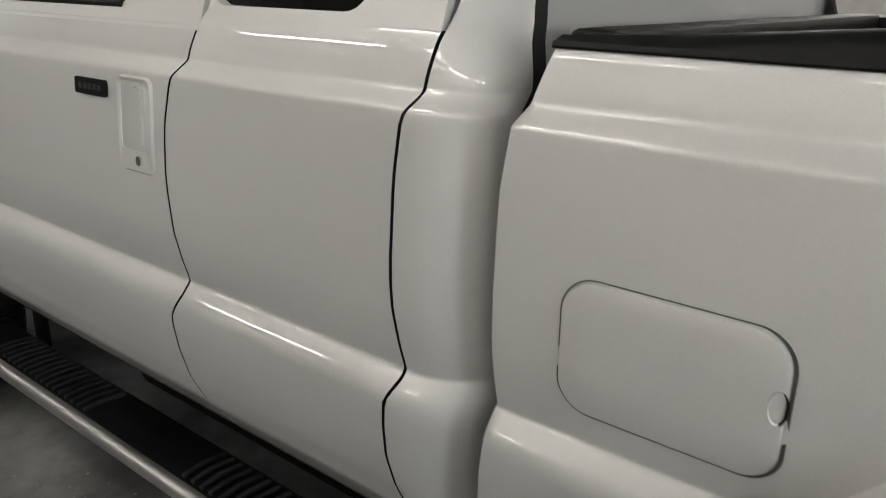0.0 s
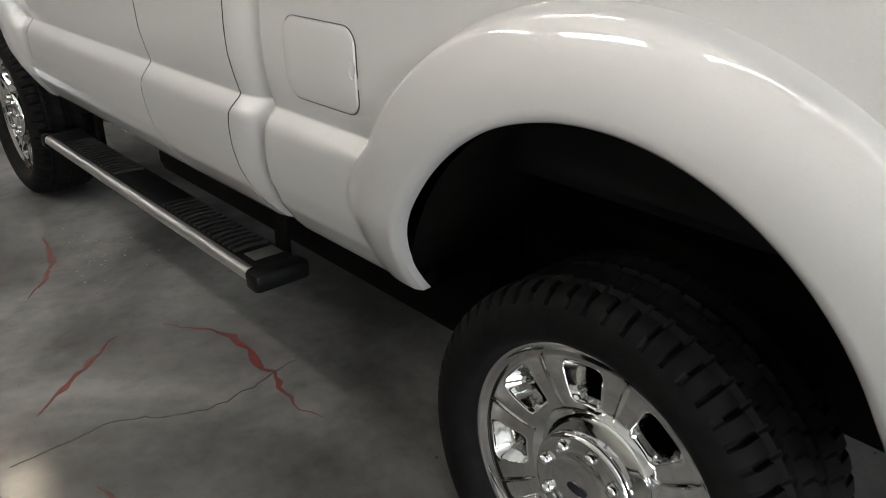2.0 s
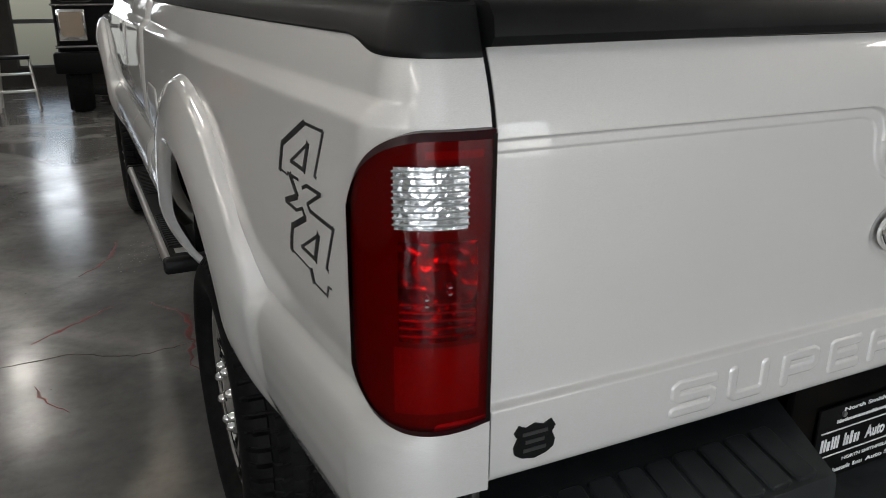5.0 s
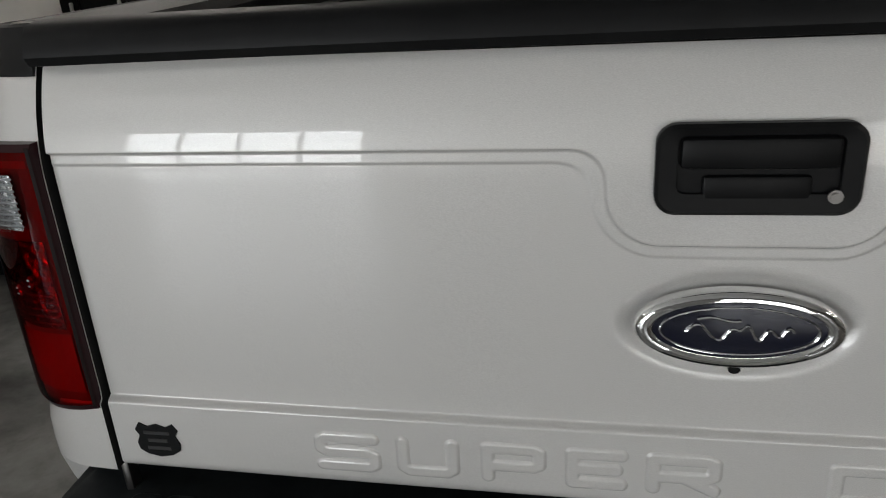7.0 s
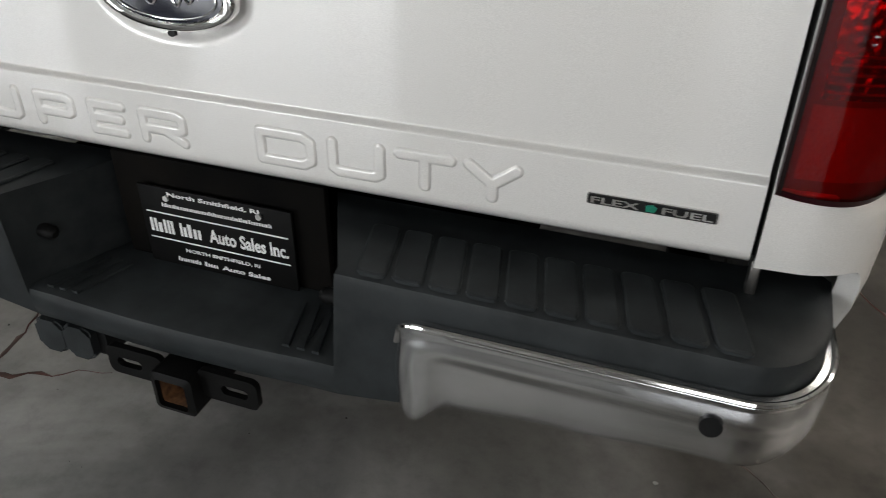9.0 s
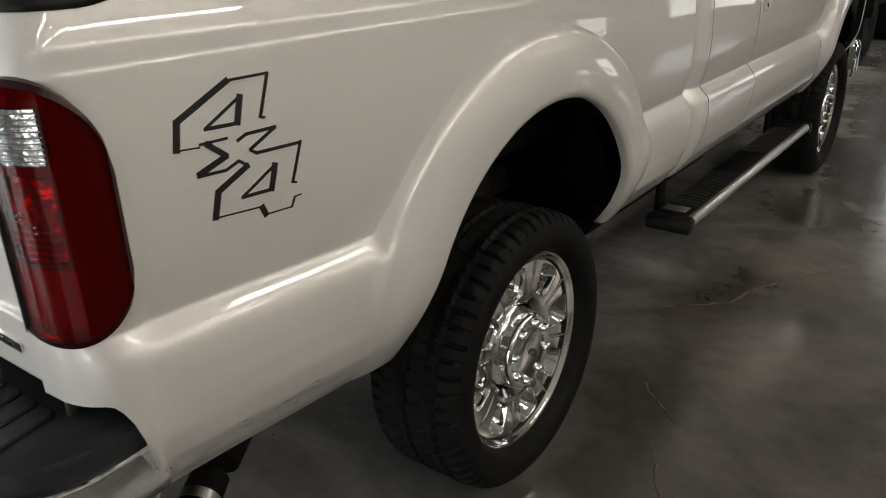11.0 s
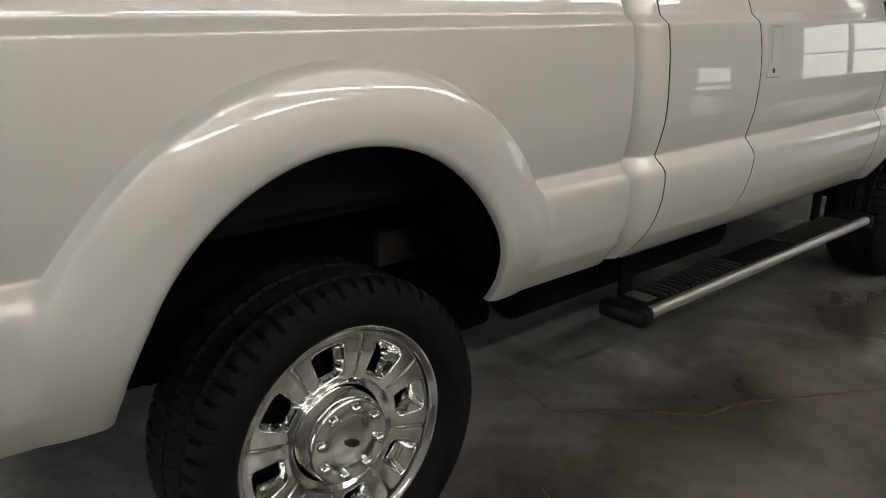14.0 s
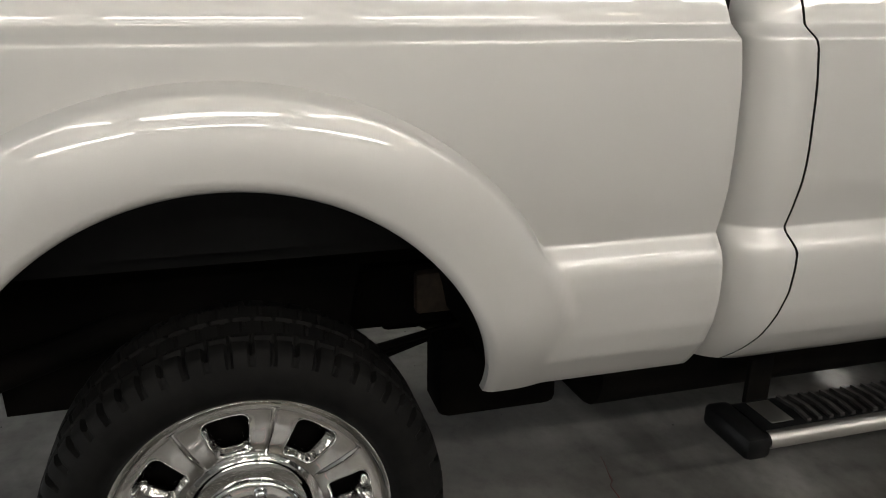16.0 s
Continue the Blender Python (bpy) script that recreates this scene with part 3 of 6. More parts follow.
def cab_panel(name, s, back, ahead, top, label, ncol=30, nrow=64):
    """A body panel between two gap lines, from the sill to its top, with folded edges."""
    bm = bmesh.new()
    rows = []
    levels = [0.606 + (top - 0.606) * j / nrow for j in range(nrow + 1)]
    fixed = [z for z in (0.948, 0.953, 0.956, 0.958, 0.961, 0.966, 1.350, 1.355, 1.358, 1.361, 1.370, 1.381, 1.384, 1.388) if z < top - 0.01]
    levels = sorted([z for z in levels if min(abs(z - f) for f in fixed) > 0.003] + fixed)
    for i in range(ncol + 1):
        t = i / ncol
        col = []
        for zz in levels:
            u = (zz - 0.606) / (top - 0.606)
            y = back(zz) + (ahead(zz) - back(zz)) * t
            low = cab_low(y)
            z = low + (top - low) * u
            y = back(z) + (ahead(z) - back(z)) * t
            col.append(Vector((s * cab_x(y, z), y, z)))
        rows.append(col)
    add_grid(bm, rows)
    # behind a thin painted fold the edge walls are black, as the gap's shade
    for depth, index in ((0.0012, 0), (0.035, 1)):
        edge = [e for e in bm.edges if e.is_boundary]
        ex = bmesh.ops.extrude_edge_only(bm, edges=edge)
        for v in ex["geom"]:
            if isinstance(v, bmesh.types.BMVert):
                v.co.x -= s * depth
            elif isinstance(v, bmesh.types.BMFace):
                v.material_index = index
    turn_mesh(bm)
    return part(name, bm, [PAINT, GAP_SHADE], truck, label, 50)


def upper_x(y, z):
    return side_x(z)


def window_panel(name, s, outer, inner, parent):
    """A painted window surround: ring between two outlines with the same count of points, in (y, z)."""
    bm = bmesh.new()
    f = lambda y, z, d: Vector((s * (upper_x(y, z) + 0.0014 - d), y, z))
    add_grid(bm, [[f(*outer[k], 0.03), f(*outer[k], 0), f(*inner[k], 0), f(*inner[k], 0.022)] for k in range(len(outer))], close_u=True)
    turn_mesh(bm)
    return part(name, bm, PAINT, parent, "", 40)


def square_to(inner, y0, y1, z0, z1, lean0=0.0, lean1=0.0):
    """For each point of an outline, the matching point on the border of a slanted quad."""
    cy = sum(p[0] for p in inner) / len(inner)
    cz = sum(p[1] for p in inner) / len(inner)
    out = []
    for y, z in inner:
        dy, dz = y - cy, z - cz
        best = 9.0
        for lim, d, c in ((y1, dy, cy), (y0, dy, cy), (z1, dz, cz), (z0, dz, cz)):
            if abs(d) > 1e-6:
                k = (lim - c) / d
                if k > 0:
                    best = min(best, k)
        yy, zz = cy + dy * best, cz + dz * best
        out.append((yy, zz))
    # the nearest points move into the corners of the quad
    for corner in ((y0, z0), (y1, z0), (y1, z1), (y0, z1)):
        k = min(range(len(out)), key=lambda i: math.hypot(out[i][0] - corner[0], out[i][1] - corner[1]))
        out[k] = corner
    return [(y + (z - z0) / (z1 - z0) * (lean0 * (y1 - y) + lean1 * (y - y0)) / (y1 - y0), z) for y, z in out]


def pane(name, s, outline, inset, material, parent, label=""):
    bm = bmesh.new()
    vs = [bm.verts.new((s * (upper_x(y, z) - inset), y, z)) for y, z in outline]
    bm.faces.new(vs if s > 0 else vs[::-1])
    return part(name, bm, material, parent, label, 0)


def build_cab():
    G = 0.0034
    for s in (-1, 1):
        cab_panel("cab_corner", s, lambda z: interp(z, [0.6, 1.40, 1.50, 1.93], [2.288, 2.288, 2.318, 2.335]), lambda z: gap(GAP_REAR, z) - G, 1.93, "rounded white rear corner of the cab", 18, 96)
        rear = cab_panel("rear_door", s, lambda z: gap(GAP_REAR, z) + G, lambda z: gap(GAP_FRONT, z) - G, 1.47, "white rear access door with a small tinted window")
        front = cab_panel("front_door", s, lambda z: gap(GAP_FRONT, z) + G, lambda z: gap(GAP_NOSE, z) - G, 1.445, "white front door with a pull handle", 40)
        fender = cab_panel("front_fender", s, lambda z: gap(GAP_NOSE, z) + G, lambda z: 5.72, 1.30, "white front fender", 70)
        # upper door frames and glass
        win = [(y + (z - 1.68) * 0.10, z) for y, z in rounded(2.755, 1.675, 0.195, 0.195, 0.05)]
        window_panel("window_surround", s, square_to(win, 2.394, 2.92, 1.462, 1.93, 0.008, 0.05), win, rear)
        pane("side_window", s, win, 0.02, GLASS, rear, "tinted rear door glass")
        win = [(3.195, 1.478), (3.79, 1.478), (3.86, 1.46), (3.93, 1.437), (4.0, 1.432), (4.15, 1.432), (4.02, 1.6), (3.86, 1.78), (3.72, 1.89), (3.5, 1.895), (3.28, 1.895), (3.245, 1.87), (3.215, 1.65)]
        out = [(2.93, 1.436), (3.7, 1.436), (3.86, 1.436), (3.93, 1.434), (4.0, 1.432), (4.2, 1.432), (4.12, 1.6), (3.96, 1.80), (3.82, 1.93), (3.5, 1.93), (3.10, 1.93), (2.985, 1.93), (2.945, 1.65)]
        out = [(y, min(z, 1.93)) for y, z in out]
        inner = [(y, max(z, 1.452)) for y, z in win]
        window_panel("window_surround", s, out, inner, front)
        pane("side_window", s, inner, 0.02, GLASS, front, "tinted front door glass")
        # black belt moulding
        bm = bmesh.new()
        add_tube(bm, [(s * (upper_x(y, z) + 0.001), y, z) for y, z in ((3.2, 1.474), (3.79, 1.474), (3.86, 1.466), (3.94, 1.452), (4.14, 1.449))], 0.009, 8)
        part("belt_moulding", bm, PLASTIC, front)
    # back of the cab: white panel with a hole for the glass
    win = rounded(0.0, 1.712, 0.795, 0.172, 0.05, 8)
    yb = lambda z: 2.330 + 0.03 * (z - 1.5)
    bm = bmesh.new()
    ring = square_to(win, -0.93, 0.93, 1.30, 1.93)
    ring = [(x * (1 - 0.12 * max(0.0, (z - 1.45) / 0.48)), z) for x, z in ring]
    f = lambda x, z, d: Vector((x, yb(z) + d + 0.12 * abs(x / 0.93) ** 8 * 0.15, z))
    add_grid(bm, [[f(*ring[k], 0.03), f(*ring[k], 0.004), f(*win[k], 0), f(*win[k], 0.02)] for k in range(len(win))], close_u=True)
    turn_mesh(bm)
    part("cab_back", bm, PAINT, truck, "white rear wall of the cab round the back window", 40)
    bm = bmesh.new()
    vs = [bm.verts.new((x, yb(z) + 0.016, z)) for x, z in win]
    bm.faces.new(vs)
    glass = part("back_window", bm, GLASS, truck, "dark tinted sliding back window", 0)
    bm = bmesh.new()
    for x in (-0.235, 0.135):
        add_grid(bm, [[Vector((x + dx, yb(z) + dy, z)) for dx, dy in ((-0.012, 0.016), (-0.012, 0.006), (0.012, 0.006), (0.012, 0.016))] for z in np.linspace(1.53, 1.87, 6)])
    add_box(bm, (-0.225, yb(1.57) - 0.004, 1.562), (0.125, yb(1.57) + 0.016, 1.584), 0.003)
    part("slider_frame", bm, PLASTIC, glass)
    # roof
    bm = bmesh.new()
    rows = []
    for i in range(13):
        t = i / 12
        y = 2.43 + (3.85 - 2.43) * t
        rows.append([])
        for j in range(17):
            u = -1 + 2 * j / 16
            x = 0.80 * u
            z = 1.93 + 0.05 * (1 - abs(u) ** 3) * (0.4 + 0.6 * math.sin(math.pi * min(1, 0.15 + t * 0.8)))
            rows[-1].append(Vector((x, y, z)))
    add_grid(bm, rows)
    turn_mesh(bm)
    part("roof", bm, PAINT, truck, "", 50)
    # windscreen, hood, front closing
    bm = bmesh.new()
    add_grid(bm, [[Vector((x * 0.80, 3.85, 1.93)), Vector((x * 0.93, 4.35, 1.46))] for x in np.linspace(-1, 1, 9)])
    part("windscreen", bm, GLASS, truck, "", 0)
    bm = bmesh.new()
    rows = []
    for i in range(11):
        t = i / 10
        y = 4.30 + 1.4 * t
        rows.append([Vector((u * (0.99 - 0.14 * t * t), y, 1.44 - 0.15 * t * t - 0.12 * abs(u) ** 4)) for u in np.linspace(-1, 1, 15)])
    add_grid(bm, rows)
    turn_mesh(bm)
    part("hood", bm, PAINT, truck, "", 40)
    bm = box((-0.88, 5.66, 0.55), (0.88, 5.80, 1.25), 0.04)
    part("grille", bm, CHROME, truck)
    bm = box((-0.98, 5.70, 0.45), (0.98, 5.92, 0.72), 0.05)
    part("front_bumper", bm, CHROME, truck)
    # inner shell that closes the gaps from behind, seats
    bm = bmesh.new()
    for s in (-1, 1):
        add_box(bm, (s * 0.90 - 0.04, 2.36, 0.66), (s * 0.90 + 0.04, 4.25, 1.40))
    add_box(bm, (-0.86, 2.40, 0.62), (0.86, 4.3, 0.70))
    add_box(bm, (-0.86, 4.2, 0.7), (0.86, 4.28, 1.42))
    part("inner_shell", bm, GAP_SHADE, truck)
    for x in (-0.42, 0.42):
        bm = bmesh.new()
        add_box(bm, (x - 0.26, 3.15, 0.75), (x + 0.26, 3.7, 1.0), 0.06)
        add_box(bm, (x - 0.25, 3.02, 0.95), (x + 0.25, 3.2, 1.58), 0.07)
        add_box(bm, (x - 0.13, 3.02, 1.60), (x + 0.13, 3.13, 1.80), 0.045)
        part("seat", bm, SEAT, truck, "dark cloth front seat")
    bm = box((-0.75, 2.5, 0.75), (0.75, 2.75, 1.35), 0.06)
    part("rear_bench", bm, SEAT, truck)
    # outside mirrors
    for s in (-1, 1):
        X = lambda x: s * x
        bm = bmesh.new()
        add_box(bm, (min(X(1.10), X(1.30)), 4.29, 1.40), (max(X(1.10), X(1.30)), 4.40, 1.80), 0.035)
        mirror = part("side_mirror", bm, PLASTIC, truck, "black towing mirror with a chrome cap")
        bm = bmesh.new()
        add_box(bm, (min(X(1.105), X(1.295)), 4.37, 1.60), (max(X(1.105), X(1.295)), 4.425, 1.79), 0.025)
        part("cap", bm, CHROME, mirror)
        bm = box((min(X(1.125), X(1.275)), 4.284, 1.44), (max(X(1.125), X(1.275)), 4.292, 1.76), 0.003)
        part("mirror_glass", bm, CHROME, mirror)
        bm = bmesh.new()
        add_box(bm, (min(X(0.93), X(1.12)), 4.30, 1.455), (max(X(0.93), X(1.12)), 4.36, 1.505), 0.012)
        part("arm", bm, PLASTIC, mirror)
        bm = bmesh.new()
        add_box(bm, (min(X(0.93), X(1.12)), 4.30, 1.52), (max(X(0.93), X(1.12)), 4.36, 1.565), 0.012)
        part("arm", bm, CHROME, mirror, "chrome mirror arm")
        bm = bmesh.new()
        add_prism(bm, [(3.99, 1.455), (4.22, 1.455), (4.19, 1.52), (4.06, 1.66), (4.0, 1.66)], lambda y, z, d: Vector((s * (upper_x(y, z) - 0.02 + d), y, z)), 0.03)
        turn_mesh(bm)
        part("mirror_sail", bm, PLASTIC, mirror)


build_cab()

# ---- tailgate ----
def rbox_sd(x, z, cx, cz, hx, hz, r):
    dx, dz = abs(x - cx) - hx + r, abs(z - cz) - hz + r
    return math.hypot(max(dx, 0), max(dz, 0)) + min(max(dx, dz), 0) - r


def smin(a, b, k):
    h = max(0.0, min(1.0, 0.5 + 0.5 * (b - a) / k))
    return b * (1 - h) + a * h - k * h * (1 - h)


TG_X, TG_Z0, TG_Z1 = 0.8460, 0.860, 1.447


def gate_y(x, z):
    """The tailgate's outer face: raised top, sunk middle panel, proud lower strip, dish round the badge."""
    y = 0.032 + 0.03 * max(0.0, (z - 1.30) / 0.13) ** 2 - 0.006 * (1 - (x / 0.85) ** 2)
    top = smin(1.342 - z, rbox_sd(x, z, 0.0, 1.33, 0.150, 0.100, 0.06), 0.045)
    y += 0.0075 * step01(0.0, 0.005, top) + 0.0018 * step01(0.016, 0.020, top)
    y -= 0.011 * step01(0.984, 0.9745, z)
    e = math.hypot(x / 0.142, (z - 1.127) / 0.070)
    if e < 1:
        y += 0.010 * step01(1.0, 0.80, e)
    y += 0.012 * step01(0.872, 0.858, z)
    return y


STROKES = {
    "S": [[(1, 1), (0.1, 1), (0, 0.9), (0, 0.6), (0.1, 0.5), (0.9, 0.5), (1, 0.4), (1, 0.1), (0.9, 0), (0, 0)]],
    "U": [[(0, 1), (0, 0.12), (0.12, 0), (0.88, 0), (1, 0.12), (1, 1)]],
    "P": [[(0, 0), (0, 1), (0.88, 1), (1, 0.9), (1, 0.5), (0.88, 0.4), (0, 0.4)]],
    "E": [[(1, 1), (0, 1), (0, 0), (1, 0)], [(0, 0.5), (0.9, 0.5)]],
    "R": [[(0, 0), (0, 1), (0.88, 1), (1, 0.9), (1, 0.5), (0.88, 0.4), (0, 0.4)], [(0.5, 0.4), (1, 0)]],
    "D": [[(0, 0), (0, 1), (0.84, 1), (1, 0.82), (1, 0.18), (0.84, 0), (0, 0)]],
    "T": [[(0, 1), (1, 1)], [(0.5, 1), (0.5, 0)]],
    "Y": [[(0, 1), (0.5, 0.45), (1, 1)], [(0.5, 0.45), (0.5, 0)]],
}


def pressed_letter(ch, x0, x1, z0, z1):
    """A letter pressed out of the sheet: strokes with soft shoulders."""
    half = 0.0075
    segs = []
    for line in STROKES[ch]:
        pts = [(x0 + half + u * (x1 - x0 - 2 * half), z0 + half + v * (z1 - z0 - 2 * half)) for u, v in line]
        segs += list(zip(pts, pts[1:]))
    step = 0.0014
    nx, nz = int((x1 - x0 + 0.012) / step), int((z1 - z0 + 0.012) / step)
    X, Z = np.meshgrid(x0 - 0.006 + step * np.arange(nx + 1), z0 - 0.006 + step * np.arange(nz + 1), indexing="ij")
    D = np.full(X.shape, 9.0)
    for (ax, az), (bx, bz) in segs:
        L2 = (bx - ax) ** 2 + (bz - az) ** 2
        t = np.clip(((X - ax) * (bx - ax) + (Z - az) * (bz - az)) / L2, 0, 1)
        D = np.minimum(D, np.hypot(X - ax - t * (bx - ax), Z - az - t * (bz - az)))
    u = np.clip((half + 0.0022 - D) / 0.0048, -0.6, 1)
    H = np.where(u < 0, 0.004 * u, 0.0029 * np.sin(np.clip(u, 0, 1) * math.pi / 2))
    bm = bmesh.new()
    vv = {}

    def vert(i, j):
        if (i, j) not in vv:
            vv[(i, j)] = bm.verts.new((X[i, j], gate_y(X[i, j], Z[i, j]) - H[i, j], Z[i, j]))
        return vv[(i, j)]

    for i in range(nx):
        for j in range(nz):
            if D[i:i + 2, j:j + 2].min() < half + 0.003:
                bm.faces.new((vert(i, j), vert(i, j + 1), vert(i + 1, j + 1), vert(i + 1, j)))
    bm.normal_update()
    if sum(f.normal.y for f in bm.faces) > 0:
        bmesh.ops.reverse_faces(bm, faces=bm.faces)
    for f in bm.faces:
        f.smooth = True
    return bm


def build_tailgate():
    bm = bmesh.new()
    xs = sorted(set([round(v, 4) for v in np.linspace(-TG_X, TG_X, 190)] + [round(v, 4) for v in np.linspace(-0.21, 0.21, 181)]))
    zs = sorted(set([round(v, 4) for v in np.linspace(TG_Z0, TG_Z1, 90)] + [round(v, 4) for v in np.linspace(0.970, 0.990, 15)] + [round(v, 4) for v in np.linspace(1.205, 1.37, 110)]))
    add_grid(bm, [[Vector((x * (1 - 0.002 * (z - TG_Z0) / 0.56), gate_y(x, z), z)) for z in zs] for x in xs])
    # past the front lip the gate's edge walls carry the gap's shade as black
    for depth, index in ((0.003, 0), (0.037, 1)):
        edge = [e for e in bm.edges if e.is_boundary]
        ex = bmesh.ops.extrude_edge_only(bm, edges=edge)
        for v in ex["geom"]:
            if isinstance(v, bmesh.types.BMVert):
                v.co.y += depth
            elif isinstance(v, bmesh.types.BMFace):
                v.material_index = index
    turn_mesh(bm)
    gate = part("tailgate", bm, [PAINT, GAP_SHADE], truck, "white tailgate with raised lettering and an oval badge", 50)
    bm = box((-0.84, 0.075, 0.87), (0.84, 0.10, 1.43))
    part("inner_panel", bm, UNDER, gate)
    # added black strips that stand for the shade inside the side gaps
    for s in (-1, 1):
        bm = box((s * 0.8497 - 0.0030, 0.050, 0.865), (s * 0.8497 + 0.0030, 0.074, 1.36))
        part("gap_shade_strip", bm, GAP_SHADE, gate)
    # black cap on top
    bm = bmesh.new()
    prof = [(0.064, 1.445), (0.050, 1.447), (0.043, 1.458), (0.046, 1.480), (0.058, 1.494), (0.085, 1.500), (0.120, 1.494), (0.122, 1.44)]
    add_grid(bm, [[Vector((x, y, z + 0.004 * (1 - (x / 0.84) ** 2))) for y, z in prof] for x in np.linspace(-0.848, 0.848, 25)], close_v=True)
    bmesh.ops.holes_fill(bm, edges=[e for e in bm.edges if e.is_boundary])
    turn_mesh(bm)
    part("top_cap", bm, PLASTIC, gate, "black plastic tailgate cap", 40)
    # latch handle
    bm = bmesh.new()
    to3 = lambda u, v, d: Vector((u, 0.022 - d, v))
    ring = rounded(0.003, 1.320, 0.104, 0.050, 0.022, 6)
    mid = rounded(0.003, 1.320, 0.100, 0.046, 0.020, 6)
    hole = rounded(0.003, 1.326, 0.082, 0.032, 0.010, 6)
    add_grid(bm, [[to3(*ring[k], -0.004), to3(*ring[k], 0.006), to3(*mid[k], 0.010), to3(*hole[k], 0.008), to3(*hole[k], 0.0015)] for k in range(len(ring))], close_u=True)
    bm.faces.new([bm.verts.new(to3(u, v, 0.0015)) for u, v in hole])
    turn_mesh(bm)
    part("latch_bezel", bm, PLASTIC, gate, "black plastic tailgate handle with a key lock", 40)
    bm = bmesh.new()
    add_box(bm, (-0.076, 0.008, 1.322), (0.082, 0.024, 1.356), 0.006)
    add_box(bm, (-0.052, 0.013, 1.286), (0.058, 0.024, 1.314), 0.005)
    part("lever", bm, PLASTIC, gate, "", 40)
    bm = bmesh.new()
    add_prism(bm, ellipse(0.080, 1.2925, 0.0075, 0.0075, 20), lambda u, v, d: Vector((u, 0.0125 - d, v)), 0.003)
    add_prism(bm, ellipse(0.080, 1.2925, 0.0045, 0.0045, 20), lambda u, v, d: Vector((u, 0.0098 - d, v)), 0.002)
    part("key_lock", bm, EXHAUST, gate)
    # oval badge
    bm = bmesh.new()
    rings = [(0.117, 0.0505, 0.036), (0.1165, 0.050, 0.024), (0.112, 0.0455, 0.0185), (0.100, 0.0385, 0.0175), (0.096, 0.0355, 0.0215)]
    add_grid(bm, [ [Vector((x, y, z)) for x, z in ellipse(0, 1.127, rx, rz, 64)] for rx, rz, y in rings], close_v=True)
    turn_mesh(bm)
    part("oval_badge", bm, CHROME, gate, "dark blue oval badge in a chrome surround", 60)
    bm = bmesh.new()
    add_grid(bm, [[Vector((x * k, 0.0225 - 0.003 * (1 - k * k), 1.127 + (z - 1.127) * k)) for x, z in ellipse(0, 1.127, 0.096, 0.0355, 64)] for k in (1, 0.85, 0.6, 0.3, 0.02)], close_v=True)
    turn_mesh(bm)
    # the field and its script are one piece of the badge in this rebuild: plain blue with a thin silver line
    part("badge_field", bm, BLUE, gate, "", 60)
    bm = bmesh.new()
    add_tube(bm, [(x, 0.0205, z) for x, z in ellipse(0, 1.127, 0.087, 0.030, 64)] + [(0.087, 0.0205, 1.127)], 0.0012, 6)
    swash = lambda k: (-0.058 + 0.0023 * k, 0.0188, 1.126 + 0.010 * math.sin(k * 0.30) * math.exp(-((k - 12) / 26) ** 2) + 0.006 * math.sin(k * 0.66 + 0.6) * step01(14, 30, k))
    add_tube(bm, [swash(k) for k in range(52)], 0.0017, 6)
    add_tube(bm, [(-0.046 + 0.0068 * k, 0.0188, 1.1425 + 0.0024 * math.sin(k * 0.8)) for k in range(8)], 0.0017, 6)
    part("badge_mark", bm, CHROME, gate, "silver swash mark")
    bm = bmesh.new()
    add_prism(bm, ellipse(0, 1.074, 0.007, 0.005, 16), lambda u, v, d: Vector((u, 0.030 - d, v)), 0.006)
    part("rear_camera", bm, PLASTIC, gate)
    # raised letters
    spots = [("S", -0.536, -0.446), ("U", -0.420, -0.337), ("P", -0.305, -0.222), ("E", -0.194, -0.118), ("R", -0.093, -0.004),
             ("D", 0.122, 0.222), ("U", 0.243, 0.334), ("T", 0.350, 0.442), ("Y", 0.455, 0.538)]
    for ch, a, b in spots:
        part("letter", pressed_letter(ch, a, b, 0.889, 0.949), PAINT, gate, "raised letter in body colour", 0)
    # fuel badge
    yb = gate_y(0.7, 0.92)
    bm = bmesh.new()
    add_prism(bm, rounded(0.713, 0.9215, 0.0845, 0.0084, 0.003, 3), lambda u, v, d: Vector((u, yb + 0.001 - d, v)), 0.004)
    part("fuel_badge", bm, CHROME, gate, "chrome badge that reads flex fuel")
    bm = bmesh.new()
    add_prism(bm, rounded(0.713, 0.9215, 0.0825, 0.0068, 0.002, 3), lambda u, v, d: Vector((u, yb - 0.0032 - d, v)), 0.0012)
    part("badge_field", bm, PLASTIC, gate)
    for word, a, b in (("FLEX", 0.634, 0.699), ("FUEL", 0.727, 0.792)):
        bm = lettering(word, b - a, 0.0098, 0.0016)
        for v in bm.verts:
            v.co = Vector((a + v.co.x, yb - 0.0043 - v.co.z, 0.9166 + v.co.y))
        part("badge_lettering", bm, CHROME, gate)
    bm = bmesh.new()
    add_prism(bm, [(0.707, 0.9165), (0.718, 0.9165), (0.721, 0.923), (0.715, 0.9275), (0.706, 0.9245)], lambda u, v, d: Vector((u, yb - 0.0044 - d, v)), 0.0015)
    part("leaf_mark", bm, GREEN, gate, "small green leaf mark")
    # dealer shield sticker
    shield = [(-0.036, 0.018), (-0.028, 0.030), (-0.015, 0.024), (0.0, 0.029), (0.015, 0.024), (0.028, 0.030), (0.036, 0.018), (0.030, 0.008), (0.036, -0.006), (0.034, -0.018), (0.022, -0.026), (0.0, -0.031), (-0.022, -0.026), (-0.034, -0.018), (-0.036, -0.006), (-0.030, 0.008)]
    bm = bmesh.new()
    ys = gate_y(-0.777, 0.92)
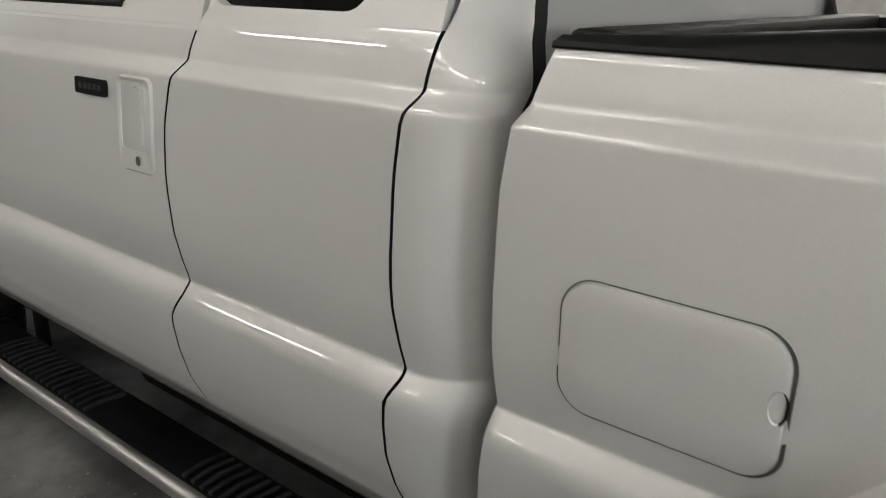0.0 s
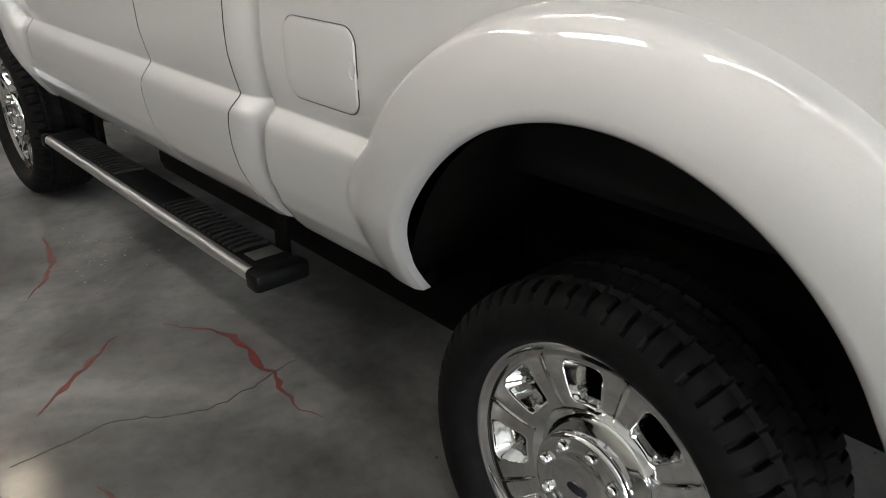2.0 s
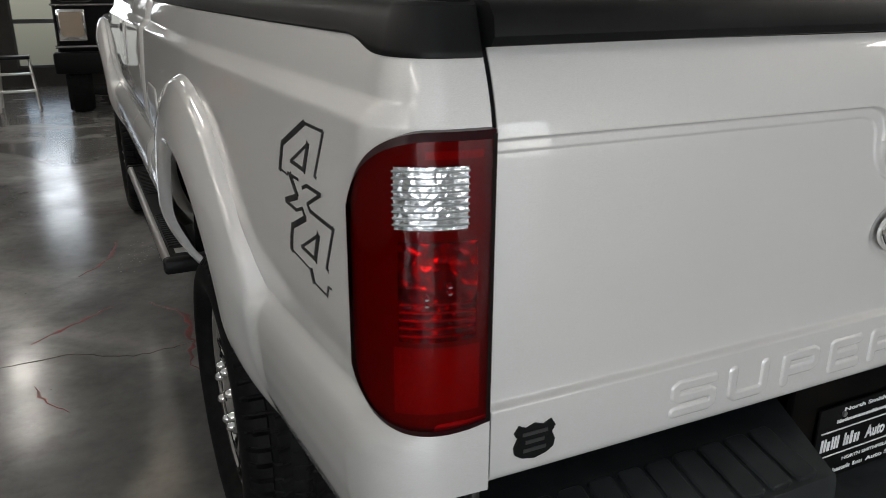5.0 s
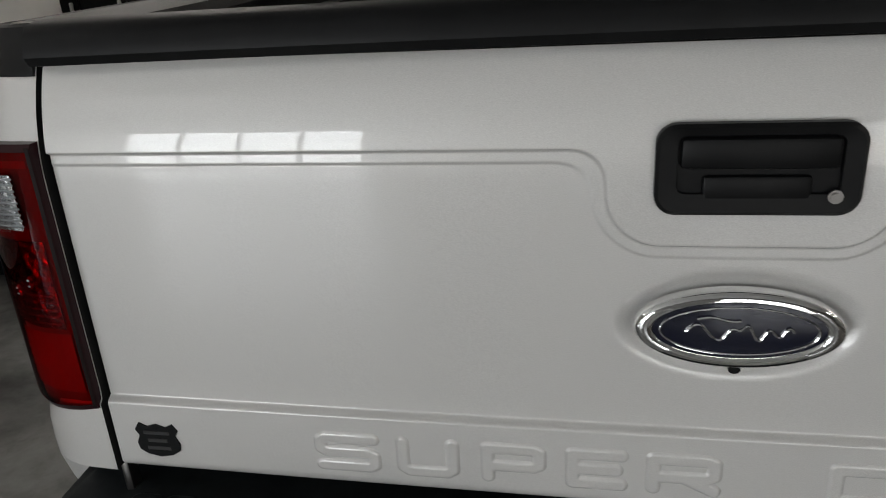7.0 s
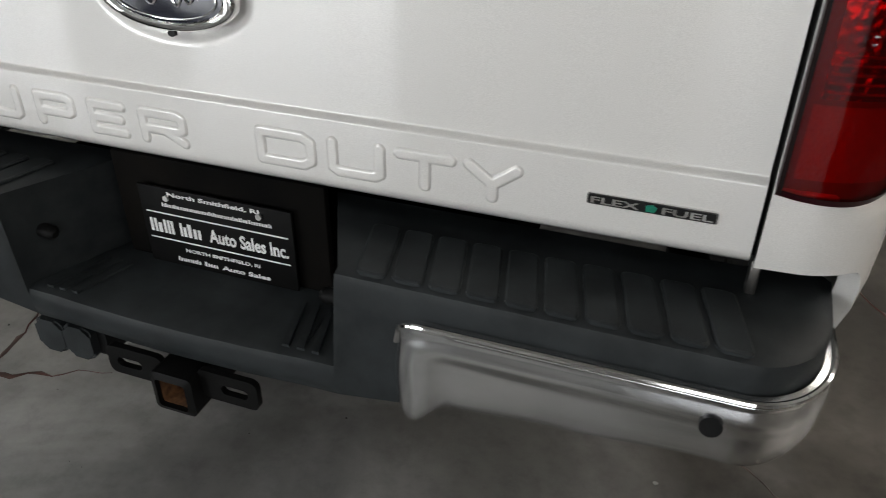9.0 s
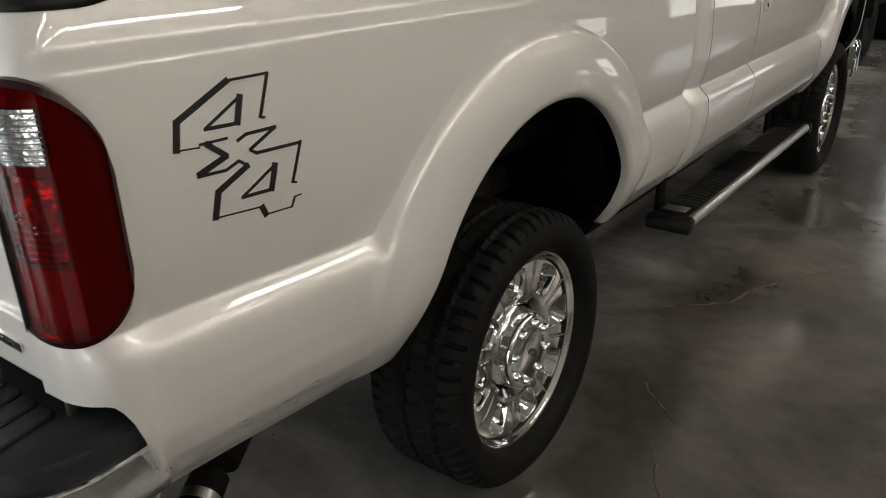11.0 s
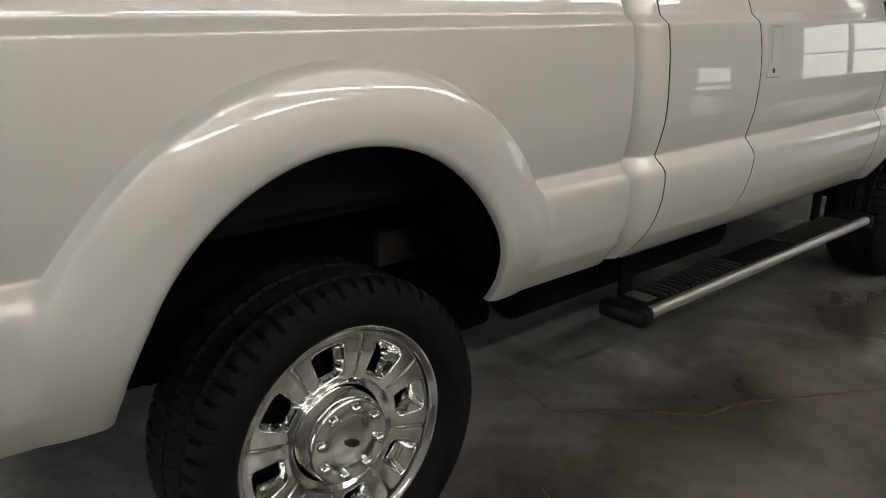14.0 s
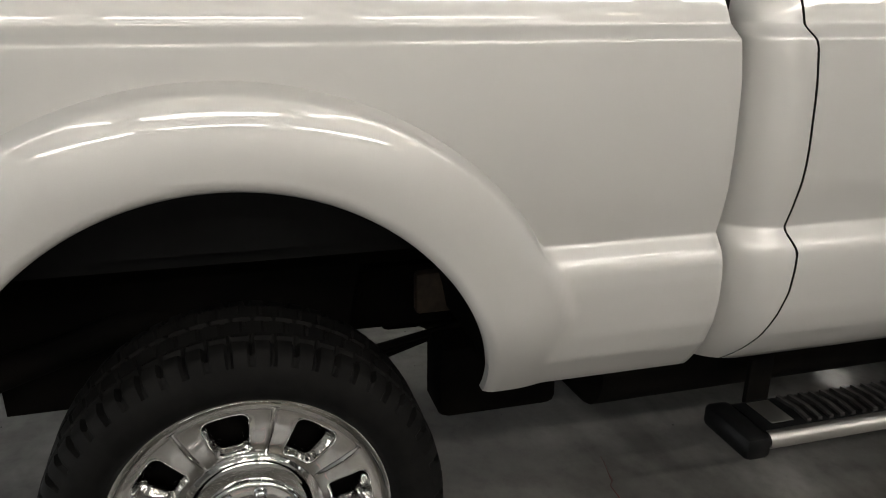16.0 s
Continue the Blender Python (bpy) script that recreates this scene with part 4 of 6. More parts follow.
    add_prism(bm, [(-0.777 + u * 0.93, 0.917 + v * 0.93) for u, v in shield], lambda u, v, d: Vector((u, ys + 0.001 - d, v)), 0.0035)
    part("shield_badge", bm, PLASTIC, gate, "small black shield-shaped dealer badge")
    bm = bmesh.new()
    for z, w in ((0.930, 0.040), (0.917, 0.030), (0.904, 0.036)):
        add_box(bm, (-0.777 - w / 2, ys - 0.0036, z - 0.0028), (-0.777 + w / 2, ys - 0.0020, z + 0.0028))
    part("badge_print", bm, GREY_DECAL, gate)


build_tailgate()


# ---- tail lamps ----
def corner_point(t, d):
    """A point on the bed's tail corner: t runs from the tailgate gap (0) to past the bend (1), d is outwards."""
    if t < 0.2:
        return 0.852 + 0.036 * t / 0.2, 0.032, 0.0, -1.0
    a = math.pi / 2 * min(1.0, (t - 0.2) / 0.8)
    return 0.888 + 0.109 * math.sin(a), 0.135 - 0.102 * math.cos(a), math.sin(a), -math.cos(a)


def lamp_surface(s, t, z, d):
    px, py, nx, ny = corner_point(t, d)
    d = 0.0035 + d * 0.5 if d > 0 else d
    return Vector((s * (px + nx * d), py + ny * d, z))


def lamp_outline(inset):
    """Top and bottom of the lamp for t in 0..1."""
    top, bot = 1.357 - inset, 0.970 + inset
    res = []
    n = 28
    for k in range(n + 1):
        t = (0.01 + inset * 1.2) + (0.95 - inset * 3.2 - 0.01 - inset * 1.2) * k / n
        u = min(1.0, max(0.0, (t - 0.38) / 0.57))
        zt = top - 0.135 * (1 - math.sqrt(max(0.0, 1 - u ** 2.2)))
        zb = bot + 0.105 * (1 - math.sqrt(max(0.0, 1 - u ** 2.6))) - 0.008 * math.sin(math.pi * min(1.0, t * 1.2))
        res.append((t, zb, zt))
    return res


def lamp_sheet(s, inset, d, name, material, parent, zlo=None, zhi=None, tlo=0.0, thi=1.0, bulge=0.0):
    bm = bmesh.new()
    rows = []
    for t, zb, zt in lamp_outline(inset):
        if t < tlo or t > thi:
            continue
        a, b = max(zb, zlo or 0), min(zt, zhi or 9)
        if b <= a + 1e-4:
            continue
        rows.append([lamp_surface(s, t, a + (b - a) * j / 16, d + bulge * math.sin(math.pi * j / 16)) for j in range(17)])
    add_grid(bm, rows)
    face_out(bm, (s * 0.6, 0.6, 1.15))
    return part(name, bm, material, parent, "", 50)


def build_lamp(s):
    # rim and housing
    bm = bmesh.new()
    rows = []
    out, inn = lamp_outline(0.0), lamp_outline(0.010)
    ring_o = [(t, zb) for t, zb, zt in out] + [(t, zt) for t, zb, zt in out[::-1]]
    ring_i = [(t, zb) for t, zb, zt in inn] + [(t, zt) for t, zb, zt in inn[::-1]]
    for (t0, z0), (t1, z1) in zip(ring_o, ring_i):
        rows.append([lamp_surface(s, t0, z0, -0.02), lamp_surface(s, t0, z0, 0.012), lamp_surface(s, t1, z1, 0.020)])
    add_grid(bm, rows, close_u=True)
    turn_mesh(bm)
    lamp = part("tail_lamp", bm, DARK_LENS, truck, "red tail lamp with a clear reversing lens", 50)
    lamp_sheet(s, 0.001, 0.003, "lamp_housing", LAMP_RED_BACK, lamp)
    lamp_sheet(s, 0.0095, 0.020, "outer_lens", DARK_RED, lamp, thi=1.0)
    # inner block with clear window, brake and turn reflectors
    lamp_sheet(s, 0.022, 0.0085, "inner_reflector", LAMP_REFLECTOR, lamp, 1.095, 1.225, 0.10, 0.60, 0.002)
    lamp_sheet(s, 0.022, 0.0090, "top_reflector", LAMP_RED_BRIGHT, lamp, 1.325, 1.345, 0.09, 0.45, 0.0)
    lamp_sheet(s, 0.022, 0.0095, "lower_reflector", LAMP_RED_BRIGHT, lamp, 0.994, 1.088, 0.09, 0.62, 0.001)
    lamp_sheet(s, 0.020, 0.0235, "reverse_reflector", REFLECTOR, lamp, 1.243, 1.318, 0.20, 0.60, 0.001)
    bm = bmesh.new()
    for j in range(9):
        z = 1.249 + 0.008 * j
        add_tube(bm, [lamp_surface(s, t, z, 0.0248) for t in np.linspace(0.21, 0.59, 12)], 0.0014, 6)
    part("reverse_ribs", bm, CLEAR_RIB, lamp)
    lamp_sheet(s, 0.020, 0.029, "reverse_lens", CLEAR, lamp, 1.241, 1.320, 0.195, 0.605, 0.001)
    lamp_sheet(s, 0.004, 0.0215, "inner_rim", RIM_BLACK, lamp, tlo=0.0, thi=0.05)
    bm = bmesh.new()
    for j in range(5):
        z = 1.104 + 0.0105 * j
        add_tube(bm, [lamp_surface(s, t, z, 0.0115) for t in np.linspace(0.15, 0.57, 10)], 0.0018, 6)
    part("brake_ribs", bm, REFLECTOR, lamp)
    # bulbs behind the lens
    for t, z in ((0.30, 1.165), (0.42, 1.15)):
        bm = bmesh.new()
        add_tube(bm, [lamp_surface(s, t, z - 0.009, 0.013), lamp_surface(s, t, z - 0.004, 0.0145), lamp_surface(s, t, z + 0.004, 0.0145), lamp_surface(s, t, z + 0.009, 0.013)], [0.001, 0.004, 0.004, 0.001], 10)
        part("bulb", bm, CLEAR_RIB, lamp)


RIM_BLACK = mat("black_lamp_edge", (0.006, 0.001, 0.001), 0.5, spec=0.15)
DARK_LENS = mat("dark_red_rim", (0.020, 0.001, 0.003), 0.32, spec=0.25)
LAMP_RED_BACK = mat("red_inner_housing", (0.19, 0.006, 0.010), 0.3)
LAMP_RED_BRIGHT = mat("red_prism_panel", (0.40, 0.085, 0.085), 0.25)
LAMP_REFLECTOR = mat("dulled_reflector", (0.34, 0.33, 0.33), 0.2, 1.0)
bump(LAMP_REFLECTOR, 55.0, 0.7, 0.006, 1.0)
bump(LAMP_RED_BRIGHT, 160.0, 0.4, 0.002, 1.0)
CLEAR_RIB = mat("lens_ribs", (0.7, 0.72, 0.72), 0.08, 0.6)
for s in (-1, 1):
    build_lamp(s)


# ---- rear bumper ----
def build_bumper():
    # black step body, station by station across the truck
    bm = bmesh.new()
    zpad, zstep = 0.807, 0.634

    def section(x, xb, zt, yf, zb, yb=0.115):
        """x at the front, xb at the back."""
        pts = [(xb, yb, zt - 0.05), (xb, yb, zt), (x, yf + 0.016, zt), (x, yf + 0.004, zt - 0.004), (x, yf, zt - 0.016), (x, yf + 0.002, (zt + zb) / 2), (x, yf + 0.012, zb + 0.012), (x, yf + 0.03, zb), (xb, yb, zb)]
        return [Vector(p) for p in pts]

    half = []
    for k in range(6):
        x = 0.235 * k / 5
        half.append(section(x, x * 0.95, zstep, -0.108 - 0.010 * (1 - (x / 0.25) ** 2), 0.555))
    half.append(section(0.296, 0.215, zstep, -0.108, 0.555))
    half.append(section(0.308, 0.205, zpad, -0.106, 0.555))
    for k in range(1, 7):
        x = 0.308 + (0.862 - 0.308) * k / 6
        half.append(section(x, 0.205 + (0.85 - 0.205) * k / 6, zpad, -0.107, 0.645 if k > 1 else 0.57))
    for k in range(1, 9):
        a = math.pi / 2 * k / 8
        x = 0.862 + 0.104 * math.sin(a)
        y = -0.107 + 0.150 * (1 - math.cos(a)) + 0.01 * (k == 8)
        half.append(section(x, min(x, 0.945), zpad - 0.008 * k / 8, y, 0.69, 0.135))
    half.append(section(0.968, 0.950, zpad - 0.008, 0.112, 0.69, 0.148))
    left = [[Vector((-p.x, p.y, p.z)) for p in sec] for sec in half[:0:-1]]
    add_grid(bm, left + half)
    turn_mesh(bm)
    bumper = part("rear_bumper", bm, BUMPER_BLACK, truck, "black step bumper with chrome ends and ribbed pads", 38)
    # recess back wall that carries the plate
    bm = box((-0.21, 0.062, 0.60), (0.21, 0.080, 0.84), 0.006)
    part("plate_recess", bm, UNDER, bumper)
    # ribs on the pads and treads on the low step
    for s in (-1, 1):
        bm = bmesh.new()
        for k in range(10):
            x0 = 0.338 + 0.054 * k
            o = [(u, v) for u, v in rounded(0.0, 0.0, 0.023, 0.066, 0.010, 3)]
            inn = [(u, v) for u, v in rounded(0.0, 0.0, 0.0195, 0.0625, 0.008, 3)]
            at = lambda u, v, d: Vector((s * (x0 + 0.023 + u - 0.23 * (v + 0.066)), -0.096 + v + 0.066, zpad - 0.002 + d))
            add_grid(bm, [[at(u, v, 0.0) for u, v in o], [at(u, v, 0.0055) for u, v in o], [at(u, v, 0.0075) for u, v in inn]], close_v=True)
            bm.faces.new([bm.verts.new(at(u, v, 0.0075)) for u, v in inn])
        bmesh.ops.remove_doubles(bm, verts=bm.verts, dist=0.0002)
        turn_mesh(bm)
        part("tread_ribs", bm, BUMPER_BLACK, bumper, "", 0)
        bm = bmesh.new()
        for k in range(3):
            x0 = 0.20 + 0.026 * k
            pts = [(s * x0, -0.092), (s * (x0 + 0.012), -0.092), (s * (x0 - 0.03 + 0.012), 0.02), (s * (x0 - 0.03), 0.02)]
            add_prism(bm, pts if s > 0 else pts[::-1], lambda u, v, d: Vector((u, v, zstep - 0.002 + d)), 0.007)
        part("step_ribs", bm, BUMPER_BLACK, bumper, "", 0)
        # plate lamp knobs on the recess walls
        bm = bmesh.new()
        add_tube(bm, [(s * 0.285, -0.050, 0.722), (s * 0.262, -0.053, 0.722), (s * 0.254, -0.055, 0.721)], [0.014, 0.013, 0.006], 14)
        part("plate_lamp", bm, STEEL_BLACK, bumper)
        # chrome end
        bm = bmesh.new()
        plan = [(0.398, -0.104), (0.408, -0.111)] + [(0.416 + 0.449 * k / 22, -0.113) for k in range(23)]
        for k in range(1, 15):
            a = math.pi / 2 * k / 14
            plan.append((0.865 + 0.106 * math.sin(a), 0.025 - 0.138 * math.cos(a)))
        plan += [(0.970, 0.07), (0.962, 0.135)]
        rows = []
        for k, (x, y) in enumerate(plan):
            a, b = plan[max(0, k - 1)], plan[min(len(plan) - 1, k + 1)]
            tx, ty = b[0] - a[0], b[1] - a[1]
            ln = math.hypot(tx, ty)
            nx, ny = ty / ln, -tx / ln
            edge = step01(0.40, 0.425, x)
            ztop = 0.738 + 0.018 * step01(0.395, 0.430, x)
            zbot = 0.572 + 0.035 * step01(0.43, 0.475, x) + 0.012 * step01(0.475, 0.63, x) + 0.018 * step01(0.63, 0.88, x) + 0.02 * step01(0.88, 0.985, x)
            col = []
            n = 22
            for j in range(n + 1):
                u = j / n
                z = zbot + (ztop - zbot) * u
                d = 0.010 * math.sin(math.pi * u) ** 0.6 - 0.010 * (1 - edge)
                d -= 0.012 * step01(0.440, 0.475, x) * step01(0.722, 0.690, z) * step01(0.99, 0.80, x)
                d += 0.006 * step01(0.90, 0.97, u)
                col.append(Vector((s * (x + nx * d), y + ny * d, z)))
            t = col[-1]
            col.append(Vector((t.x - s * nx * 0.012, t.y - ny * 0.012, t.z + 0.003)))
            b0 = col[0]
            col.insert(0, Vector((b0.x - s * nx * 0.02, b0.y - ny * 0.02, b0.z)))
            rows.append(col)
        add_grid(bm, rows)
        edge = [e for e in bm.edges if e.is_boundary]
        turn_mesh(bm)
        end = part("chrome_end", bm, BUMPER_CHROME, bumper, "satin-worn chrome bumper end", 45)
        bm = bmesh.new()
        add_tube(bm, [rows[0][-6]] + [r[-2] for r in rows[1:]], 0.0048, 8)
        part("bright_bead", bm, CHROME, end, "polished top bead")
        bm = bmesh.new()
        add_prism(bm, ellipse(s * 0.836, 0.711, 0.0145, 0.0165, 24), lambda u, v, d: Vector((u, -0.108 - d, v)), 0.0185)
        part("parking_sensor", bm, PLASTIC, bumper, "round black parking sensor")
    # dealer plate with printed bars in place of its writing
    plate_bm = box((-0.1525, 0.048, 0.632), (0.1525, 0.054, 0.790), 0.003)
    plate = part("dealer_plate", plate_bm, STEEL_BLACK, bumper, "black dealer plate with white print")
    bm = bmesh.new()
    yp = 0.0475
    lines = [(0.757, 0.0075, [(-0.105, 0.115)]),
             (0.712, 0.027, [(-0.138, -0.090), (-0.076, -0.030)]),
             (0.6485, 0.009, [(-0.092, -0.042), (-0.036, -0.008)])]
    for text, z, h, x0, x1 in (("North Smithfield, RI", 0.779, 0.0095, -0.090, 0.092), ("Auto Sales Inc.", 0.712, 0.027, -0.016, 0.140),
                               ("NORTH SMITHFIELD, RI", 0.669, 0.0080, -0.072, 0.080), ("Auto Sales", 0.6485, 0.0090, 0.000, 0.098)):
        words_bm = lettering(text, x1 - x0, h, 0.0012, 0.02)
        for v in words_bm.verts:
            v.co = Vector((x0 + v.co.x, 0.0478 - v.co.z, z - h / 2 + v.co.y))
        part("plate_lettering", words_bm, WHITE_INK, plate, "white printed letters", 0)
    rng = random.Random(4)
    for z, h, words in lines:
        for a, b in words:
            x = a
            while x < b - 0.002:
                w = h * (0.34 if h > 0.02 else 0.6) * (0.75 + 0.5 * rng.random())
                hh = h * (1.0 if x == a or rng.random() < 0.2 else 0.72)
                add_box(bm, (x, yp - 0.0006, z - h / 2), (min(x + w * 0.62, b), yp + 0.001, z - h / 2 + hh))
                x += w
    for z in (0.739, 0.686):
        add_box(bm, (-0.142, yp - 0.0006, z - 0.0013), (0.142, yp + 0.001, z + 0.0013))
    part("plate_print", bm, WHITE_INK, plate, "white print bars", 0)
    for x in (-0.092, 0.092):
        bm = bmesh.new()
        add_prism(bm, ellipse(x, 0.772, 0.0055, 0.0055, 12), lambda u, v, d: Vector((u, 0.047 - d, v)), 0.004)
        part("plate_screw", bm, ALU, bumper)
    # hitch receiver
    bm = bmesh.new()
    o, i = rounded(0, 0.505, 0.041, 0.041, 0.01, 3), rounded(0, 0.505, 0.029, 0.029, 0.006, 3)
    add_grid(bm, [[Vector((u, 0.25, v)) for u, v in o], [Vector((u, -0.135, v)) for u, v in o], [Vector((u, -0.140, v)) for u, v in i], [Vector((u, 0.10, v)) for u, v in i]], close_v=True)
    add_box(bm, (-0.5, 0.10, 0.47), (0.5, 0.19, 0.55), 0.015)
    turn_mesh(bm)
    hitch = part("hitch_receiver", bm, STEEL_BLACK, truck, "black square tow-hitch receiver with rust inside", 40)
    bm = bmesh.new()
    g = rounded(0, 0.505, 0.0285, 0.0285, 0.006, 3)
    add_grid(bm, [[Vector((u, -0.130, v)) for u, v in g], [Vector((u, 0.02, v)) for u, v in g]], close_v=True)
    bm.faces.new([bm.verts.new((u, 0.02, v)) for u, v in g])
    part("receiver_bore", bm, RUST, hitch)
    for s in (-1, 1):
        bm = bmesh.new()
        out = rounded(s * 0.093, 0.522, 0.058, 0.030, 0.014, 4)
        inn = rounded(s * 0.106, 0.520, 0.026, 0.010, 0.009, 4)
        add_grid(bm, [[Vector((u, -0.098, v)) for u, v in out], [Vector((u, -0.110, v)) for u, v in out], [Vector((u, -0.110, v)) for u, v in inn], [Vector((u, -0.098, v)) for u, v in inn]], close_v=True, close_u=True)
        turn_mesh(bm)
        part("chain_plate", bm, STEEL_BLACK, hitch)
    # trailer socket
    bm = bmesh.new()
    add_box(bm, (-0.325, -0.075, 0.482), (-0.185, 0.04, 0.56), 0.01)
    sock = part("trailer_socket", bm, PLASTIC, truck, "black trailer wiring socket with flip covers")
    for x in (-0.297, -0.234):
        bm = bmesh.new()
        add_prism(bm, rounded(x, 0.517, 0.0305, 0.035, 0.016, 6), lambda u, v, d: Vector((u, -0.073 - d, v)), 0.020)
        bmesh.ops.bevel(bm, geom=[e for e in bm.edges if all(v.co.y < -0.09 for v in e.verts)], offset=0.005, segments=2, affect="EDGES")
        part("flip_cover", bm, BUMPER_BLACK, sock)
    # tailgate hinge stubs and exhaust tip
    for s in (-1, 1):
        bm = box((s * 0.858 - 0.007, 0.045, 0.80), (s * 0.858 + 0.007, 0.070, 0.862), 0.004)
        part("bed_mount", bm, EXHAUST, truck)
    # exhaust tip, cut on a slant
    bm = bmesh.new()
    d = Vector((0.45, -0.84, -0.30)).normalized()
    u = Vector((0.84, 0.45, 0)).normalized()
    v = d.cross(u)
    c = Vector((0.900, 0.212, 0.522))
    ring = lambda r, back, cut: [c - back * d + r * (math.cos(2 * math.pi * k / 32) * u + math.sin(2 * math.pi * k / 32) * v) + cut * r * 1.1 * math.sin(2 * math.pi * k / 32) * (d if v.z > 0 else -d) for k in range(32)]
    add_grid(bm, [ring(0.041, 0.022, 0), ring(0.043, 0.0, 0), ring(0.040, 0.001, 0), ring(0.039, 0.01, 0)], close_v=True)
    turn_mesh(bm)
    tip = part("exhaust_tip", bm, EXHAUST, truck, "round steel exhaust tip", 50)
    bm = bmesh.new()
    vv = add_grid(bm, [ring(0.0392, 0.008, 0), ring(0.038, 0.07, 0)], close_v=True)
    bm.faces.new(vv[-1])
    part("bore", bm, UNDER, tip, "black bore of the exhaust tip", 50)


build_bumper()

# ---- wheels ----


def tyre_mesh():
    """Revolved round x, outer side towards +x; tread blocks cut as grooves."""
    prof = [(0.004, 0.286), (0.018, 0.296), (0.030, 0.302), (0.043, 0.310), (0.053, 0.326), (0.057, 0.345), (0.054, 0.370), (0.047, 0.388), (0.041, 0.397), (0.036, 0.404), (0.030, 0.411), (0.022, 0.4165),
            (0.008, 0.420), (-0.004, 0.4215), (-0.010, 0.422), (-0.022, 0.4232), (-0.030, 0.4236), (-0.052, 0.424), (-0.060, 0.424), (-0.084, 0.424), (-0.092, 0.424), (-0.104, 0.424), (-0.112, 0.424), (-0.136, 0.424), (-0.144, 0.424), (-0.166, 0.4236),
            (-0.174, 0.4232), (-0.190, 0.4215), (-0.204, 0.420), (-0.218, 0.4165), (-0.232, 0.404), (-0.243, 0.388), (-0.250, 0.370), (-0.253, 0.345), (-0.250, 0.32), (-0.238, 0.29), (-0.22, 0.262)]
    prof = [(x, 0.262 + (r - 0.262) * 0.922) for x, r in prof]
    n = 480
    rows = []
    for i in range(n):
        a = 2 * math.pi * i / n
        ring = []
        for x, r in prof:
            cut = 0.0
            if r > 0.386:
                xc = x + 0.098
                ph = i % 8
                rib = abs(xc)
                groove = any(abs(rib - g) < 0.006 for g in (0.042, 0.0)) or abs(rib - 0.083) < 0.006
                side = ph < 2 if rib > 0.083 else (i + int(xc * 200)) % 8 < 1
                if groove:
                    cut = 0.010
                elif side:
                    cut = 0.013 if rib > 0.083 else 0.007
                if r < 0.400:
                    cut *= (0.9 if (i // 8) % 2 else 0.5) if side else 0.0
            rr = r - cut
            ring.append(Vector((x, rr * math.sin(a), rr * math.cos(a))))
        rows.append(ring)
    bm = bmesh.new()
    add_grid(bm, rows, close_u=True)
    turn_mesh(bm)
    return bm


def rim_x(w, r):
    """Height of the wheel's face: dished spokes with a raised rib down the middle of each (w = 0.5 is a spoke, 0 a window)."""
    x = interp(r, [0.128, 0.136, 0.150, 0.18, 0.22, 0.262, 0.272, 0.278, 0.286, 0.291, 0.295], [-0.026, -0.020, -0.010, -0.003, 0.002, 0.002, 0.000, 0.004, 0.012, 0.013, 0.010])
    sp = 0.5 - abs(w)
    ends = step01(0.160, 0.172, r) * step01(0.262, 0.252, r)
    return x + ends * 0.0035 * math.exp(-(sp / 0.020) ** 2)


